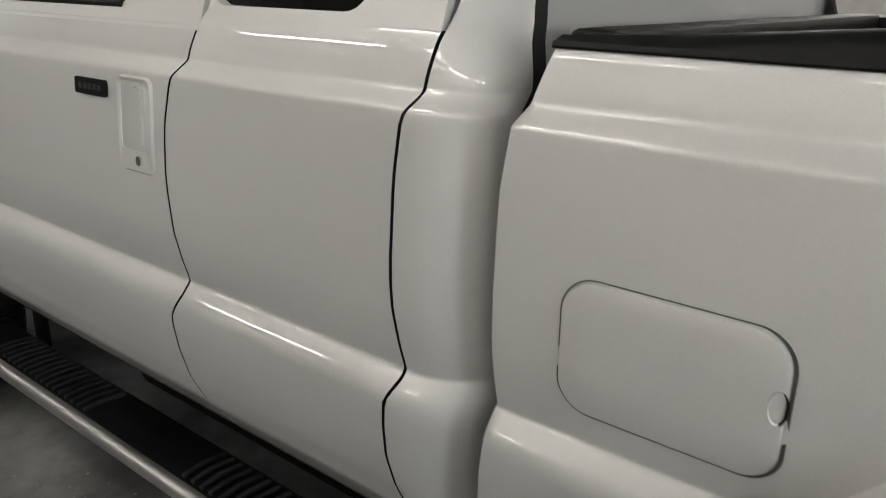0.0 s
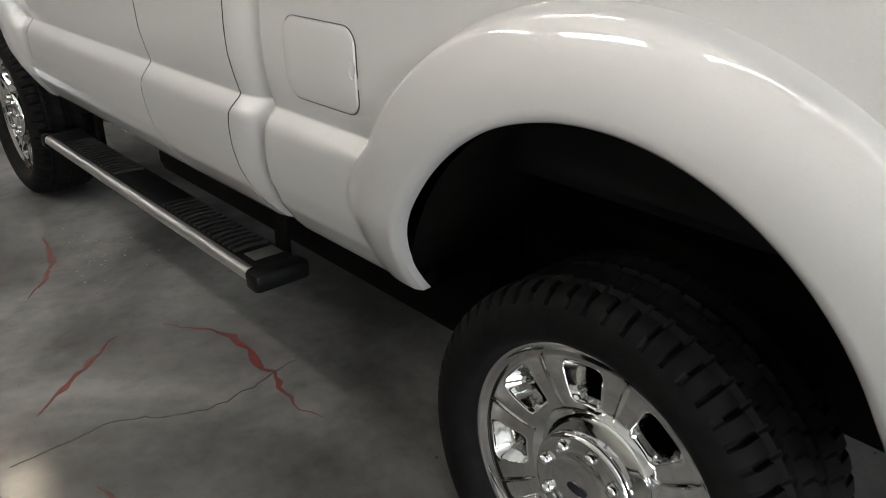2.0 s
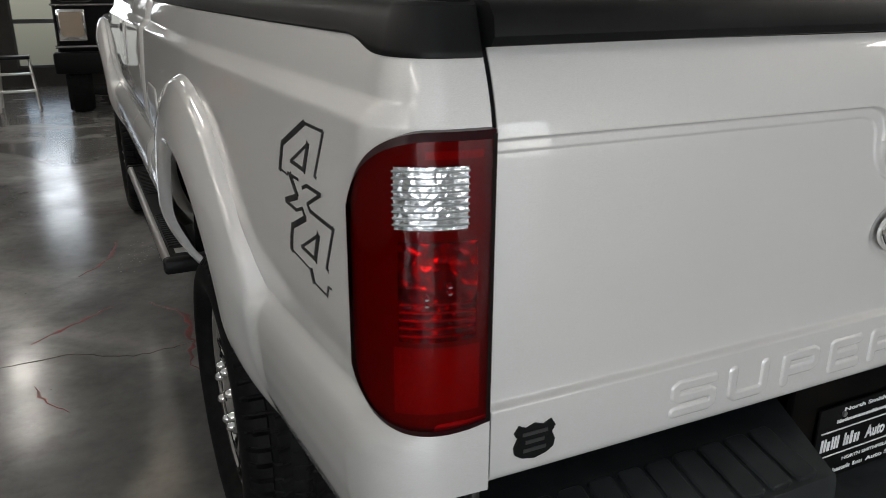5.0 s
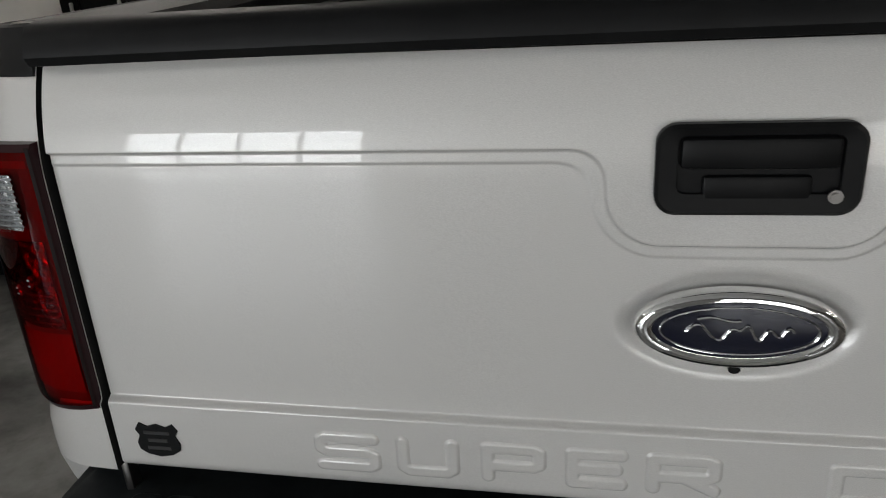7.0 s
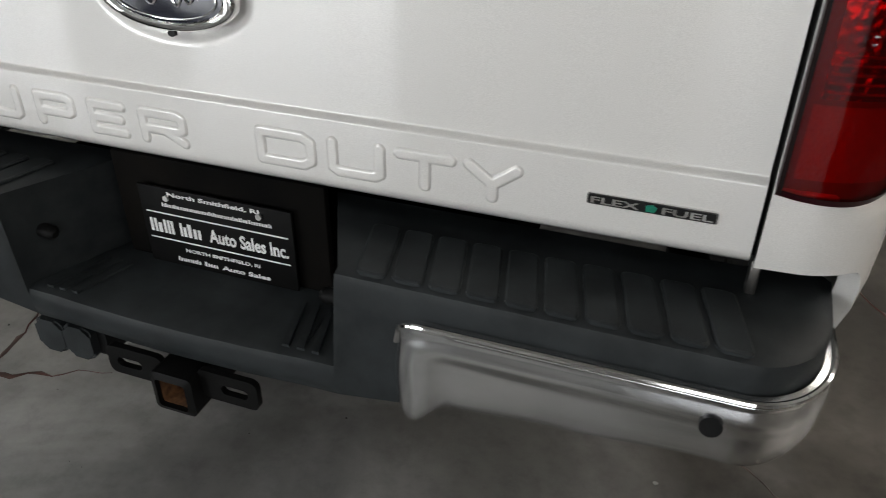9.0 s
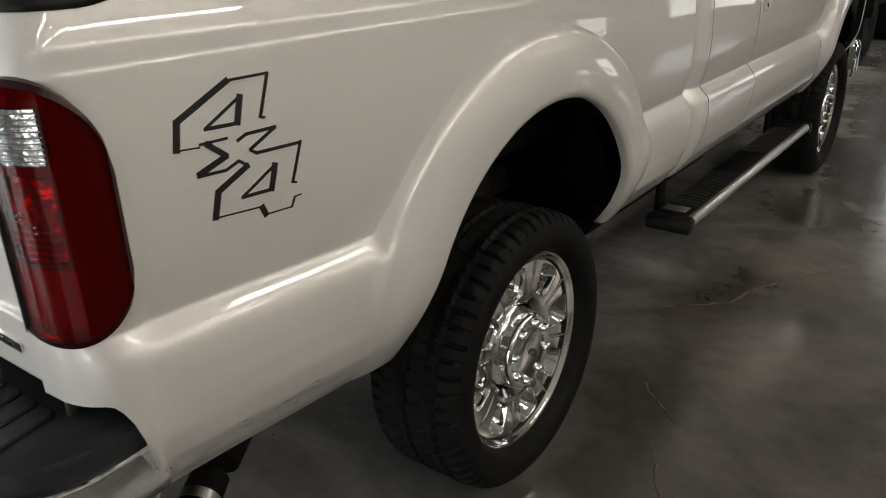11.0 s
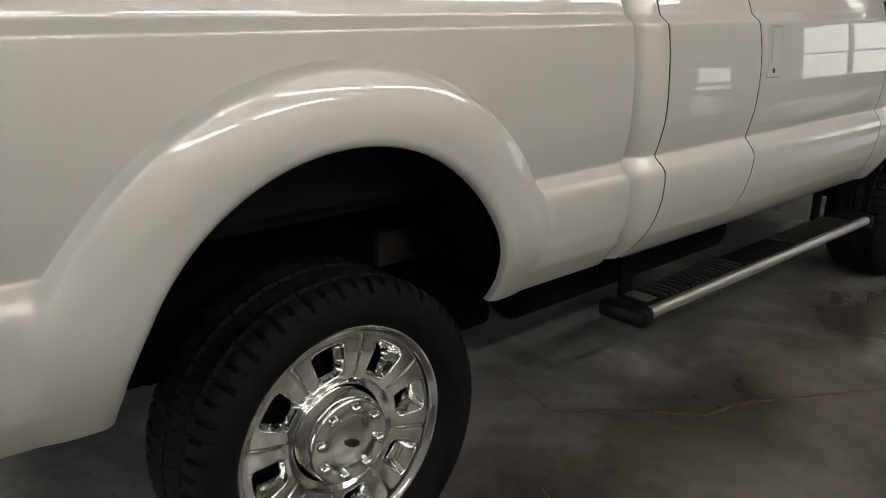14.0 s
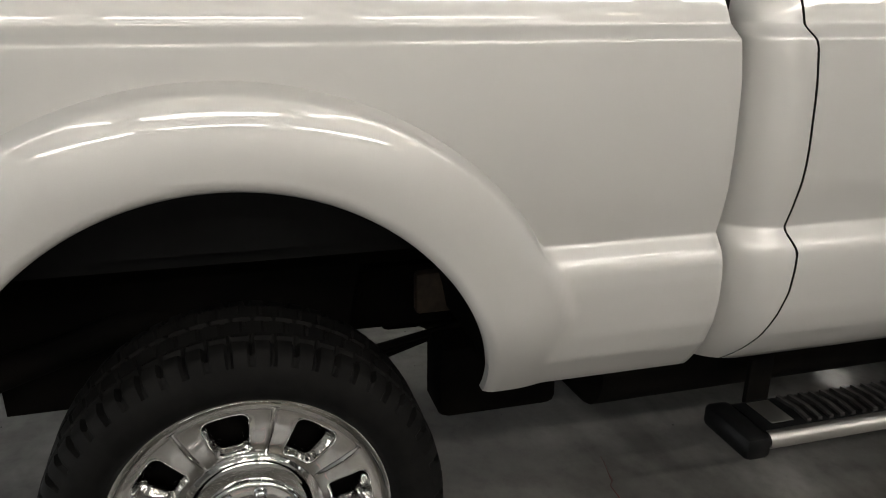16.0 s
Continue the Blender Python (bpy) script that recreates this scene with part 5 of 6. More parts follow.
def rim_mesh():
    """Eight broad spokes round clean-cut windows with deep walls, and the barrel lip."""
    bm = bmesh.new()
    R0, R1, RM = 0.150, 0.268, 0.209
    outline = rounded(0.0, 0.0, 0.041, 0.0445, 0.016, 6)
    pts = []
    for k in range(len(outline)):
        (a, b), (c, d) = outline[k], outline[(k + 1) % len(outline)]
        n = 8 if math.hypot(c - a, d - b) > 0.02 else 1
        pts += [(a + (c - a) * j / n, b + (d - b) * j / n) for j in range(n)]
    W = 2 * math.pi / 8 * RM
    for sector in range(8):
        def at(u, v, x=None, dx=0.0):
            w, r = u / W, RM + v
            ang = 2 * math.pi * (sector + w) / 8
            return Vector(((rim_x(w, r) if x is None else x) + dx, r * math.sin(ang), r * math.cos(ang)))
        rows = []
        for u, v in pts:
            k = min((W / 2) / abs(u) if abs(u) > 1e-9 else 99.0, ((R1 - RM) if v > 0 else (RM - R0)) / abs(v) if abs(v) > 1e-9 else 99.0)
            lean = 0.006
            col = [at(u * 0.56, v * 0.56 - lean * 1.5, -0.060), at(u * 0.62, v * 0.62 - lean * 1.3, -0.046), at(u * 0.75, v * 0.76 - lean * 0.6, -0.027), at(u * 0.87, v * 0.88 - lean * 0.2, -0.013),
                   at(u * 0.95, v * 0.955, None, -0.005), at(u * 0.985, v * 0.985, None, -0.0012), at(u, v), at(u * 1.03, v * 1.025, None, 0.0008)]
            for t in (0.12, 0.25, 0.4, 0.55, 0.68, 0.78, 0.86, 0.92, 0.96, 1.0):
                e = 1.03 + (k - 1.03) * t
                col.append(at(u * e, v * e))
            rows.append(col)
        add_grid(bm, rows, close_u=True)
    ring = lambda x, r, n=192: [Vector((x, r * math.sin(2 * math.pi * k / n), r * math.cos(2 * math.pi * k / n))) for k in range(n)]
    add_grid(bm, [ring(rim_x(0, r), r) for r in (0.128, 0.132, 0.136, 0.143, 0.150)], close_v=True)
    add_grid(bm, [ring(rim_x(0, r), r) for r in (0.268, 0.272, 0.275, 0.278, 0.282, 0.286, 0.289, 0.291, 0.293, 0.295)], close_v=True)
    # barrel behind the face
    add_grid(bm, [ring(0.010, 0.295, 96), ring(0.002, 0.290, 96), ring(-0.03, 0.272, 96), ring(-0.2, 0.262, 96), ring(-0.22, 0.275, 96)], close_v=True)
    bmesh.ops.remove_doubles(bm, verts=bm.verts, dist=0.0003)
    bm.normal_update()
    for f in bm.faces:
        if f.calc_center_median().x > -0.025 and f.normal.x < 0:
            f.normal_flip()
    return bm


def cap_mesh():
    bm = bmesh.new()
    prof = [(-0.034, 0.131), (-0.030, 0.124), (-0.020, 0.1175), (0.010, 0.1140), (0.020, 0.1120), (0.0255, 0.108), (0.0275, 0.103), (0.0265, 0.098), (0.0265, 0.074), (0.0285, 0.070), (0.031, 0.050), (0.0325, 0.025), (0.033, 0.0005)]
    add_grid(bm, [[Vector((x, r * math.sin(2 * math.pi * k / 96), r * math.cos(2 * math.pi * k / 96))) for k in range(96)] for x, r in prof], close_v=True)
    turn_mesh(bm)
    return bm


def nut_mesh():
    bm = bmesh.new()
    prof = [(0.0, 0.0150), (0.004, 0.0130), (0.011, 0.0122), (0.015, 0.0095), (0.0175, 0.005), (0.018, 0.0004)]
    add_grid(bm, [[Vector((x, r * math.sin(2 * math.pi * k / 14), r * math.cos(2 * math.pi * k / 14))) for k in range(14)] for x, r in prof], close_v=True)
    turn_mesh(bm)
    return bm


def build_wheels():
    rim = tyre = cap = nut = oval = hole_disc = None
    for s in (-1, 1):
        for y, x, spin in ((AXLE_R, 0.984, 9), (AXLE_F, 0.984, 31)):
            # the tyres sit a little flat under the load, most at the right rear
            m = pose(s * x, y, HUB_Z - (0.013 if s > 0 and y == AXLE_R else 0.003), 0, 0, 0 if s > 0 else 180)
            mr = m @ pose(0, 0, 0, spin, 0, 0)
            if rim is None:
                rim = part("wheel", rim_mesh(), CHROME, truck, "chrome-clad eight-spoke wheel", 38)
                rim.matrix_basis = mr
                here = rim
                tyre = part("tyre", tyre_mesh(), RUBBER, here, "black all-terrain tyre", 28)
                cap = part("hub_cap", cap_mesh(), CHROME, here, "", 40)
                nut = part("lug_nut", nut_mesh(), CHROME, here, "", 60)
                bm = bmesh.new()
                add_prism(bm, ellipse(0, 0, 0.024, 0.0115, 28), lambda u, v, d: Vector((0.0315 + d, u, v)), 0.003)
                oval = part("cap_badge", bm, BLUE, here)
                # flat near-black sheet added behind the wheel's windows to darken them
                bm = bmesh.new()
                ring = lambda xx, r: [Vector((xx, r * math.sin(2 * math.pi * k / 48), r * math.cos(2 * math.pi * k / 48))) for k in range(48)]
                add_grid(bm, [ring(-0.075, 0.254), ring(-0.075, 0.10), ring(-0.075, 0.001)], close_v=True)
                hole_disc = part("hole_shade_disc", bm, UNDER, here)
            else:
                here = new("wheel", rim.data)
                tagged(here, "chrome-clad eight-spoke wheel")
                here.parent = truck
                here.matrix_basis = mr
                tagged(shared("tyre", tyre, Matrix(), here), "black all-terrain tyre")
                shared("hub_cap", cap, Matrix(), here)
                shared("cap_badge", oval, pose(0, 0, 0), here)
                shared("hole_shade_disc", hole_disc, Matrix(), here)
            for k in range(8):
                a = 2 * math.pi * (k + 0.5) / 8
                place = pose(0.0255, 0.087 * math.sin(a), 0.087 * math.cos(a))
                if here is rim and k == 0:
                    nut.matrix_basis = place
                else:
                    shared("lug_nut", nut, place, here)
            for o in here.children:
                if o.name.startswith("cap_badge"):
                    o.matrix_basis = pose(0, 0, 0, -spin - 28 if s > 0 else -spin, 0, 0)


build_wheels()

# ---- bed, rails, boards, underbody, small body parts ----
def build_bed():
    liner = part("bed_liner", box((-0.80, 0.10, 0.90), (0.80, 2.195, 0.94)), PLASTIC, truck, "black plastic bed liner")
    for s in (-1, 1):
        part("side_panel", box((s * 0.83 - 0.03, 0.10, 0.945), (s * 0.83 + 0.03, 2.195, 1.43)), PLASTIC, liner)
        for k in range(12):
            y = 0.2 + 0.165 * k
            part("rib", box((s * 0.795 - 0.012, y, 0.95), (s * 0.795 + 0.012, y + 0.09, 1.38), 0.006), PLASTIC, liner)
        part("wheel_house", box((s * 0.70 - 0.10, 0.80, 0.93), (s * 0.70 + 0.10, 1.70, 1.13), 0.05), PLASTIC, liner)
    part("front_panel", box((-0.86, 2.20, 0.90), (0.86, 2.245, 1.425)), PLASTIC, liner)
    part("front_rail", box((-0.875, 2.185, 1.428), (0.875, 2.262, 1.470), 0.012), PLASTIC, liner, "black plastic cap on the front of the bed")
    for k in range(10):
        x = -0.72 + 0.16 * k
        part("rib", box((x - 0.04, 2.185, 0.95), (x + 0.04, 2.205, 1.36), 0.006), PLASTIC, liner)
    for s in (-1, 1):
        # rail cap: a moulded section swept along the bed and round its tail corner
        bm = bmesh.new()
        rows = []
        turn = [(0.854 + 0.017 * k, 0.031, 0.0, -1.0) for k in range(2)]
        for k in range(17):
            a = math.pi / 2 * k / 16
            turn.append((0.888 + 0.109 * math.sin(a), 0.135 - 0.102 * math.cos(a), math.sin(a), -math.cos(a)))
        run = [0.15, 0.165, 0.18, 0.195, 0.21, 0.23, 0.25] + list(np.linspace(0.29, 2.15, 24)) + [2.185, 2.205, 2.215]
        for px, py, nx, ny in turn + [(None, y, 1.0, 0.0) for y in run]:
            h = 0.012 + 0.028 * step01(2.22, 1.75, py)
            lip = RAIL_Z - 0.018 * step01(0.25, 0.15, py)
            if px is None:
                at = lambda i, z: Vector((s * (side_x(min(z, BED_TOP), py) + taper(py) + 0.003 - i), py, z))
            else:
                def at(i, z):
                    zz = min(z, BED_TOP)
                    d = (side_x(zz, 0.1) - 1.043) * nx * nx + (-0.03 * (max(0.0, zz - 1.30) / 0.13) ** 2) * (1 - nx * nx) + 0.003
                    x, y = px + nx * d, py + ny * d
                    # inwards the section runs towards one point of the inner corner
                    k = min(1.0, i / 0.150)
                    return Vector((s * (x + (0.850 - x) * k), y + (0.150 - y) * k, z))
            prof = [(0.010, lip - 0.001), (0.0, lip), (-0.003, lip + 0.003), (-0.0045, lip + 0.009), (-0.003, RAIL_Z + h * 0.6), (0.008, RAIL_Z + h), (0.018, RAIL_Z + h + 0.003), (0.026, RAIL_Z + h - 0.001), (0.034, RAIL_Z + h - 0.001), (0.042, RAIL_Z + h + 0.003), (0.085, RAIL_Z + h + 0.002), (0.140, RAIL_Z + h - 0.004), (0.150, RAIL_Z + h - 0.02), (0.150, RAIL_Z - 0.03)]
            rows.append([at(i, z) for i, z in prof])
        add_grid(bm, rows)
        bmesh.ops.holes_fill(bm, edges=[e for e in bm.edges if e.is_boundary])
        turn_mesh(bm)
        part("rail_cap", bm, PLASTIC, truck, "black plastic bed rail cap", 40)


build_bed()


def build_boards():
    """Running boards with ribbed treads, aluminium edge and end caps."""
    for s in (-1, 1):
        y0, y1 = 2.47, 4.29
        X = lambda x: s * x
        bm = bmesh.new()
        prof = [(0.862, 0.398), (0.866, 0.418), (0.885, 0.426), (1.005, 0.427), (1.018, 0.424), (1.020, 0.390), (0.88, 0.380)]
        add_grid(bm, [[Vector((X(x), y, z)) for x, z in prof] for y in np.linspace(y0, y1, 14)], close_v=True)
        turn_mesh(bm)
        board = part("running_board", bm, PLASTIC, truck, "black running board with a brushed aluminium edge", 30)
        bm = bmesh.new()
        prof = [(1.012, 0.4285), (1.024, 0.4288), (1.033, 0.426), (1.040, 0.417), (1.042, 0.404), (1.038, 0.393), (1.026, 0.388)]
        add_grid(bm, [[Vector((X(x), y, z)) for x, z in prof] for y in (y0, 2.9, 3.4, 3.9, y1)])
        turn_mesh(bm)
        part("edge_trim", bm, ALU, board, "brushed aluminium edge", 40)
        for ya, yb, d in ((2.400, y0, -1), (y1, 4.345, 1)):
            bm = bmesh.new()
            lo, hi = (0.858, ya, 0.370), (1.045, yb, 0.431)
            add_box(bm, (min(X(lo[0]), X(hi[0])), ya, lo[2]), (max(X(lo[0]), X(hi[0])), yb, hi[2]), 0.014)
            part("end_cap", bm, PLASTIC, board, "", 40)
        for a, b in ((2.60, 3.16), (3.56, 4.16)):
            bm = bmesh.new()
            n = int((b - a) / 0.034)
            for k in range(n):
                y = a + 0.034 * k
                pts = [(0.885, y), (0.885, y + 0.012), (0.945, y + 0.020), (1.002, y + 0.012), (1.002, y), (0.945, y + 0.008)]
                pts = [(X(u), v) for u, v in pts]
                add_prism(bm, pts if s < 0 else pts[::-1], lambda u, v, d: Vector((u, v, 0.424 + d)), 0.011)
            tagged(part("tread_ribs", bm, TREAD, board, "", 0), kind="stuff")
        bm = bmesh.new()
        add_box(bm, (min(X(0.885), X(0.985)), 2.51, 0.4255), (max(X(0.885), X(0.985)), 2.575, 0.4285), 0.001)
        part("label_plate", bm, ALU, board)
        for y in (2.56, 4.10):
            bm = bmesh.new()
            add_box(bm, (min(X(0.845), X(0.865)), y - 0.035, 0.38), (max(X(0.845), X(0.865)), y + 0.035, 0.60), 0.006)
            part("bracket", bm, UNDER, board)


build_boards()


TAN = mat("tan_panel", (0.30, 0.22, 0.14), 0.7)
vary(TAN, 20.0, (0.03, 0.022, 0.015), (0.07, 0.05, 0.034))


def build_under():
    bm = bmesh.new()
    for s in (-1, 1):
        add_box(bm, (s * 0.43 - 0.04, 0.12, 0.56), (s * 0.43 + 0.04, 5.6, 0.74), 0.01)
    part("chassis_frame", bm, UNDER, truck, "black steel chassis rails")
    bm = bmesh.new()
    add_tube(bm, [(-0.78, AXLE_R, HUB_Z), (-0.2, AXLE_R, HUB_Z), (0.2, AXLE_R, HUB_Z), (0.78, AXLE_R, HUB_Z)], 0.055, 14)
    add_tube(bm, [(-0.17, AXLE_R, HUB_Z), (-0.13, AXLE_R, HUB_Z), (0.0, AXLE_R, HUB_Z), (0.13, AXLE_R, HUB_Z), (0.17, AXLE_R, HUB_Z)], [0.06, 0.12, 0.165, 0.12, 0.06], 18)
    part("axle", bm, UNDER, truck)
    bm = bmesh.new()
    add_tube(bm, [(-0.78, AXLE_F, HUB_Z), (0.78, AXLE_F, HUB_Z)], 0.05, 12)
    part("axle", bm, UNDER, truck)
    for s in (-1, 1):
        bm = bmesh.new()
        for k in range(4):
            add_tube(bm, [(s * 0.53, AXLE_R - 0.72 + 0.1 * k, 0.60 - 0.022 * k), (s * 0.53, AXLE_R - 0.3, 0.50 - 0.016 * k + 0.02), (s * 0.53, AXLE_R, 0.475 - 0.014 * k + 0.03), (s * 0.53, AXLE_R + 0.3, 0.50 - 0.016 * k + 0.02), (s * 0.53, AXLE_R + 0.72 - 0.1 * k, 0.60 - 0.022 * k)], 0.012, 6)
        add_tube(bm, [(s * 0.53, AXLE_R - 0.72, 0.60), (s * 0.53, AXLE_R - 0.72, 0.70)], 0.03, 10)
        part("leaf_spring", bm, UNDER, truck)
        bm = bmesh.new()
        add_tube(bm, [(s * 0.50, AXLE_R + 0.12, 0.45), (s * 0.47, AXLE_R + 0.38, 0.86)], 0.03, 12)
        part("shock_absorber", bm, UNDER, truck)
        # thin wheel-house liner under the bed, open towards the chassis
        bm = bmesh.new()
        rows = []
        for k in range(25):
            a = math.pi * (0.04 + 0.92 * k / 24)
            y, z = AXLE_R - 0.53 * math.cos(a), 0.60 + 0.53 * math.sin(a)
            # inner wall is drawn down, except right front, to hide lit floor beyond
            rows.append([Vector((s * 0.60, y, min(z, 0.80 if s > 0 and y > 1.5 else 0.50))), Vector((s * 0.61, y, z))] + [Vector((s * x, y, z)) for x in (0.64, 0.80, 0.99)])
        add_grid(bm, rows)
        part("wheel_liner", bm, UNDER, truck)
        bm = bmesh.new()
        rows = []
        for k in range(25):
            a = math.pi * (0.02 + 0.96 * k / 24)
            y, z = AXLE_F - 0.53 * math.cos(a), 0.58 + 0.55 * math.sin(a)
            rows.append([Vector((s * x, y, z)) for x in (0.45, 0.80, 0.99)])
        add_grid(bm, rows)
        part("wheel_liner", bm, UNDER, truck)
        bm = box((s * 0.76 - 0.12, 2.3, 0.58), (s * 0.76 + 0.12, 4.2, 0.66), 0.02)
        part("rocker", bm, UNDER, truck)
        # added black box that hides the lit floor below the bed's front
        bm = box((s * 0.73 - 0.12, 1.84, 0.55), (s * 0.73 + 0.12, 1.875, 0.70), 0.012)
        part("bed_shade_block", bm, UNDER, truck)
        bm = bmesh.new()
        add_tube(bm, [(s * 0.66, 1.78, 0.70), (s * 0.72, 1.86, 0.60), (s * 0.80, 1.90, 0.57), (s * 0.90, 1.84, 0.60)], 0.006, 6)
        part("cable", bm, UNDER, truck)
    # unseen bulk between the rails that blocks light under the truck
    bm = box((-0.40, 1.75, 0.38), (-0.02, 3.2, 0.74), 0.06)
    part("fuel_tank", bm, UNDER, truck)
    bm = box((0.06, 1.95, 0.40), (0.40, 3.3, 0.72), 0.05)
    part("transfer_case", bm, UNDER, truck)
    bm = bmesh.new()
    add_tube(bm, [(0.25, 4.0, 0.50), (0.28, 2.9, 0.48)], 0.09, 14)
    add_tube(bm, [(0.28, 2.9, 0.48), (0.30, 1.8, 0.50), (0.42, 1.45, 0.72), (0.62, 0.98, 0.70), (0.80, 0.42, 0.58), (0.862, 0.304, 0.553)], 0.036, 12)
    part("exhaust_pipe", bm, UNDER, truck)
    bm = bmesh.new()
    ring = lambda x, r: [Vector((r * math.cos(2 * math.pi * k / 40), 0.62 + r * math.sin(2 * math.pi * k / 40), x)) for k in range(40)]
    add_grid(bm, [ring(0.56, 0.2), ring(0.52, 0.25), ring(0.52, 0.37), ring(0.58, 0.39), ring(0.66, 0.38), ring(0.70, 0.25)], close_v=True)
    part("spare_tyre", bm, RUBBER, truck, "spare tyre slung under the bed")
    bm = box((0.455, 1.72, 0.60), (0.50, 2.09, 0.72), 0.012)
    part("heat_shield", bm, TAN, truck, "tan heat shield panel inside the chassis")
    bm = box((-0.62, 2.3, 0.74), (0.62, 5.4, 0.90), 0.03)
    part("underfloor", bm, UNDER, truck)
    # dark masses added to keep light off the floor beneath the truck
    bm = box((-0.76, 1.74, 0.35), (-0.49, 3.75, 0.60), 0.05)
    part("left_light_block", bm, UNDER, truck)
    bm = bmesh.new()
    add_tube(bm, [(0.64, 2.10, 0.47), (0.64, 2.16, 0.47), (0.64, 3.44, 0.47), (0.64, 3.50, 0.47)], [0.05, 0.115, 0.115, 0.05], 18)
    part("right_light_block", bm, UNDER, truck)
    part("rear_light_block", box((0.51, 1.74, 0.36), (0.66, 2.08, 0.57), 0.03), UNDER, truck)
    # shaft and cross members, unseen, added to darken the floor below as well
    bm = bmesh.new()
    add_tube(bm, [(0.0, 1.40, 0.42), (0.03, 1.95, 0.50)], 0.045, 12)
    part("drive_shaft", bm, UNDER, truck)
    for y in (0.35, 1.70, 3.50, 4.60):
        part("cross_member", box((-0.42, y - 0.06, 0.52), (0.42, y + 0.06, 0.70), 0.02), UNDER, truck)
    # added board that stops light running in under the nose
    part("nose_light_block", box((-0.90, 5.62, 0.24), (0.90, 5.70, 0.50), 0.02), PLASTIC, truck, "unseen black board under the front bumper that blocks light")


build_under()


# grey that stands for the shaded gap round the fuel door
SHADOW_GAP = mat("fuel_door_shade", (0.07, 0.07, 0.068), 0.7)


def build_side_bits():
    # fuel door on the left bed side
    f = lambda y, z, d: Vector((-(body_x(y, z, AXLE_R) + taper(y) + d), y, z))
    o = rounded(2.008, 1.098, 0.137, 0.093, 0.045, 10)
    i1 = rounded(2.008, 1.098, 0.1358, 0.0918, 0.0438, 10)
    i2 = rounded(2.008, 1.098, 0.130, 0.086, 0.040, 10)
    # flat ring laid on the side as the gap's shade, widest at the rear
    bm = bmesh.new()
    add_grid(bm, [[f(y, z, 0.0012) for y, z in rounded(2.0065, 1.098, 0.1402, 0.0947, 0.0465, 10)], [f(y, z, 0.0010) for y, z in o]], close_v=True)
    turn_mesh(bm)
    part("fuel_door_gap_shade", bm, SHADOW_GAP, truck)
    bm = bmesh.new()
    rings = [[f(y, z, 0.0005) for y, z in i1], [f(y, z, 0.0045) for y, z in rounded(2.008, 1.098, 0.1345, 0.0905, 0.0425, 10)], [f(y, z, 0.006) for y, z in i2]]
    for k in (0.8, 0.55, 0.3, 0.02):
        rings.append([f(2.008 + (y - 2.008) * k, 1.098 + (z - 1.098) * k, 0.006) for y, z in i2])
    add_grid(bm, rings, close_v=True)
    turn_mesh(bm)
    door = part("fuel_door", bm, PAINT, truck, "white round-cornered fuel filler door", 40)
    bm = bmesh.new()
    add_grid(bm, [[f(1.879 + u * k, 1.108 + v * k, 0.0068 - 0.012 * (1 - k)) for u, v in ellipse(0, 0, 0.011, 0.021, 24)] for k in (1, 0.8, 0.5, 0.1)], close_v=True)
    turn_mesh(bm)
    # rear half of the notch is blackened as its shade
    for q in bm.faces:
        q.material_index = 1 if q.calc_center_median().y < 1.876 else 0
    part("finger_notch", bm, [PAINT, GAP_SHADE], door)
    for s in (-1, 1):
        g = lambda y, z, d: Vector((s * (side_x(z) + d), y, z))
        # door handle: recessed bezel with an upright pull and a key lock
        o = rounded(3.090, 1.255, 0.060, 0.092, 0.018, 6)
        a = rounded(3.090, 1.255, 0.056, 0.088, 0.016, 6)
        b = rounded(3.098, 1.270, 0.043, 0.066, 0.012, 6)
        bm = bmesh.new()
        add_grid(bm, [[g(*p, 0.0005) for p in o], [g(*p, 0.006) for p in a], [g(*p, 0.002) for p in b], [g(*p, -0.020) for p in rounded(3.098, 1.270, 0.038, 0.061, 0.012, 6)]], close_v=True)
        bm.faces.new([bm.verts.new(g(*p, -0.020)) for p in rounded(3.098, 1.270, 0.038, 0.061, 0.012, 6)])
        turn_mesh(bm)
        hd = part("door_handle", bm, PAINT, truck, "body-coloured upright door pull with a key lock", 40)
        bm = bmesh.new()
        add_prism(bm, rounded(3.083, 1.272, 0.020, 0.056, 0.006, 4), lambda y, z, d: g(y, z, -0.006 + d), 0.013)
        bmesh.ops.bevel(bm, geom=[e for e in bm.edges if len(e.link_faces) == 2 and e.calc_face_angle(0) > 1.0], offset=0.003, segments=2, affect="EDGES")
        turn_mesh(bm)
        part("pull", bm, PAINT, hd, "", 40)
        bm = bmesh.new()
        add_prism(bm, ellipse(3.078, 1.188, 0.0085, 0.0095, 20), lambda y, z, d: g(y, z, 0.003 + d), 0.005)
        turn_mesh(bm)
        part("key_lock", bm, CHROME, hd)
    # keypad on the left door
    bm = bmesh.new()
    g = lambda y, z, d: Vector((-(side_x(z) + d), y, z))
    add_prism(bm, rounded(3.248, 1.313, 0.060, 0.0165, 0.006, 4), lambda y, z, d: g(y, z, -0.001 + d), 0.006)
    turn_mesh(bm)
    kp = part("door_keypad", bm, PLASTIC, truck, "black entry keypad with five buttons")
    for k in range(5):
        bm = bmesh.new()
        add_prism(bm, rounded(3.212 + 0.018 * k, 1.313, 0.006, 0.0055, 0.002, 3), lambda y, z, d: g(y, z, 0.0045 + d), 0.002)
        turn_mesh(bm)
        part("button", bm, GREY_DECAL, kp)


build_side_bits()


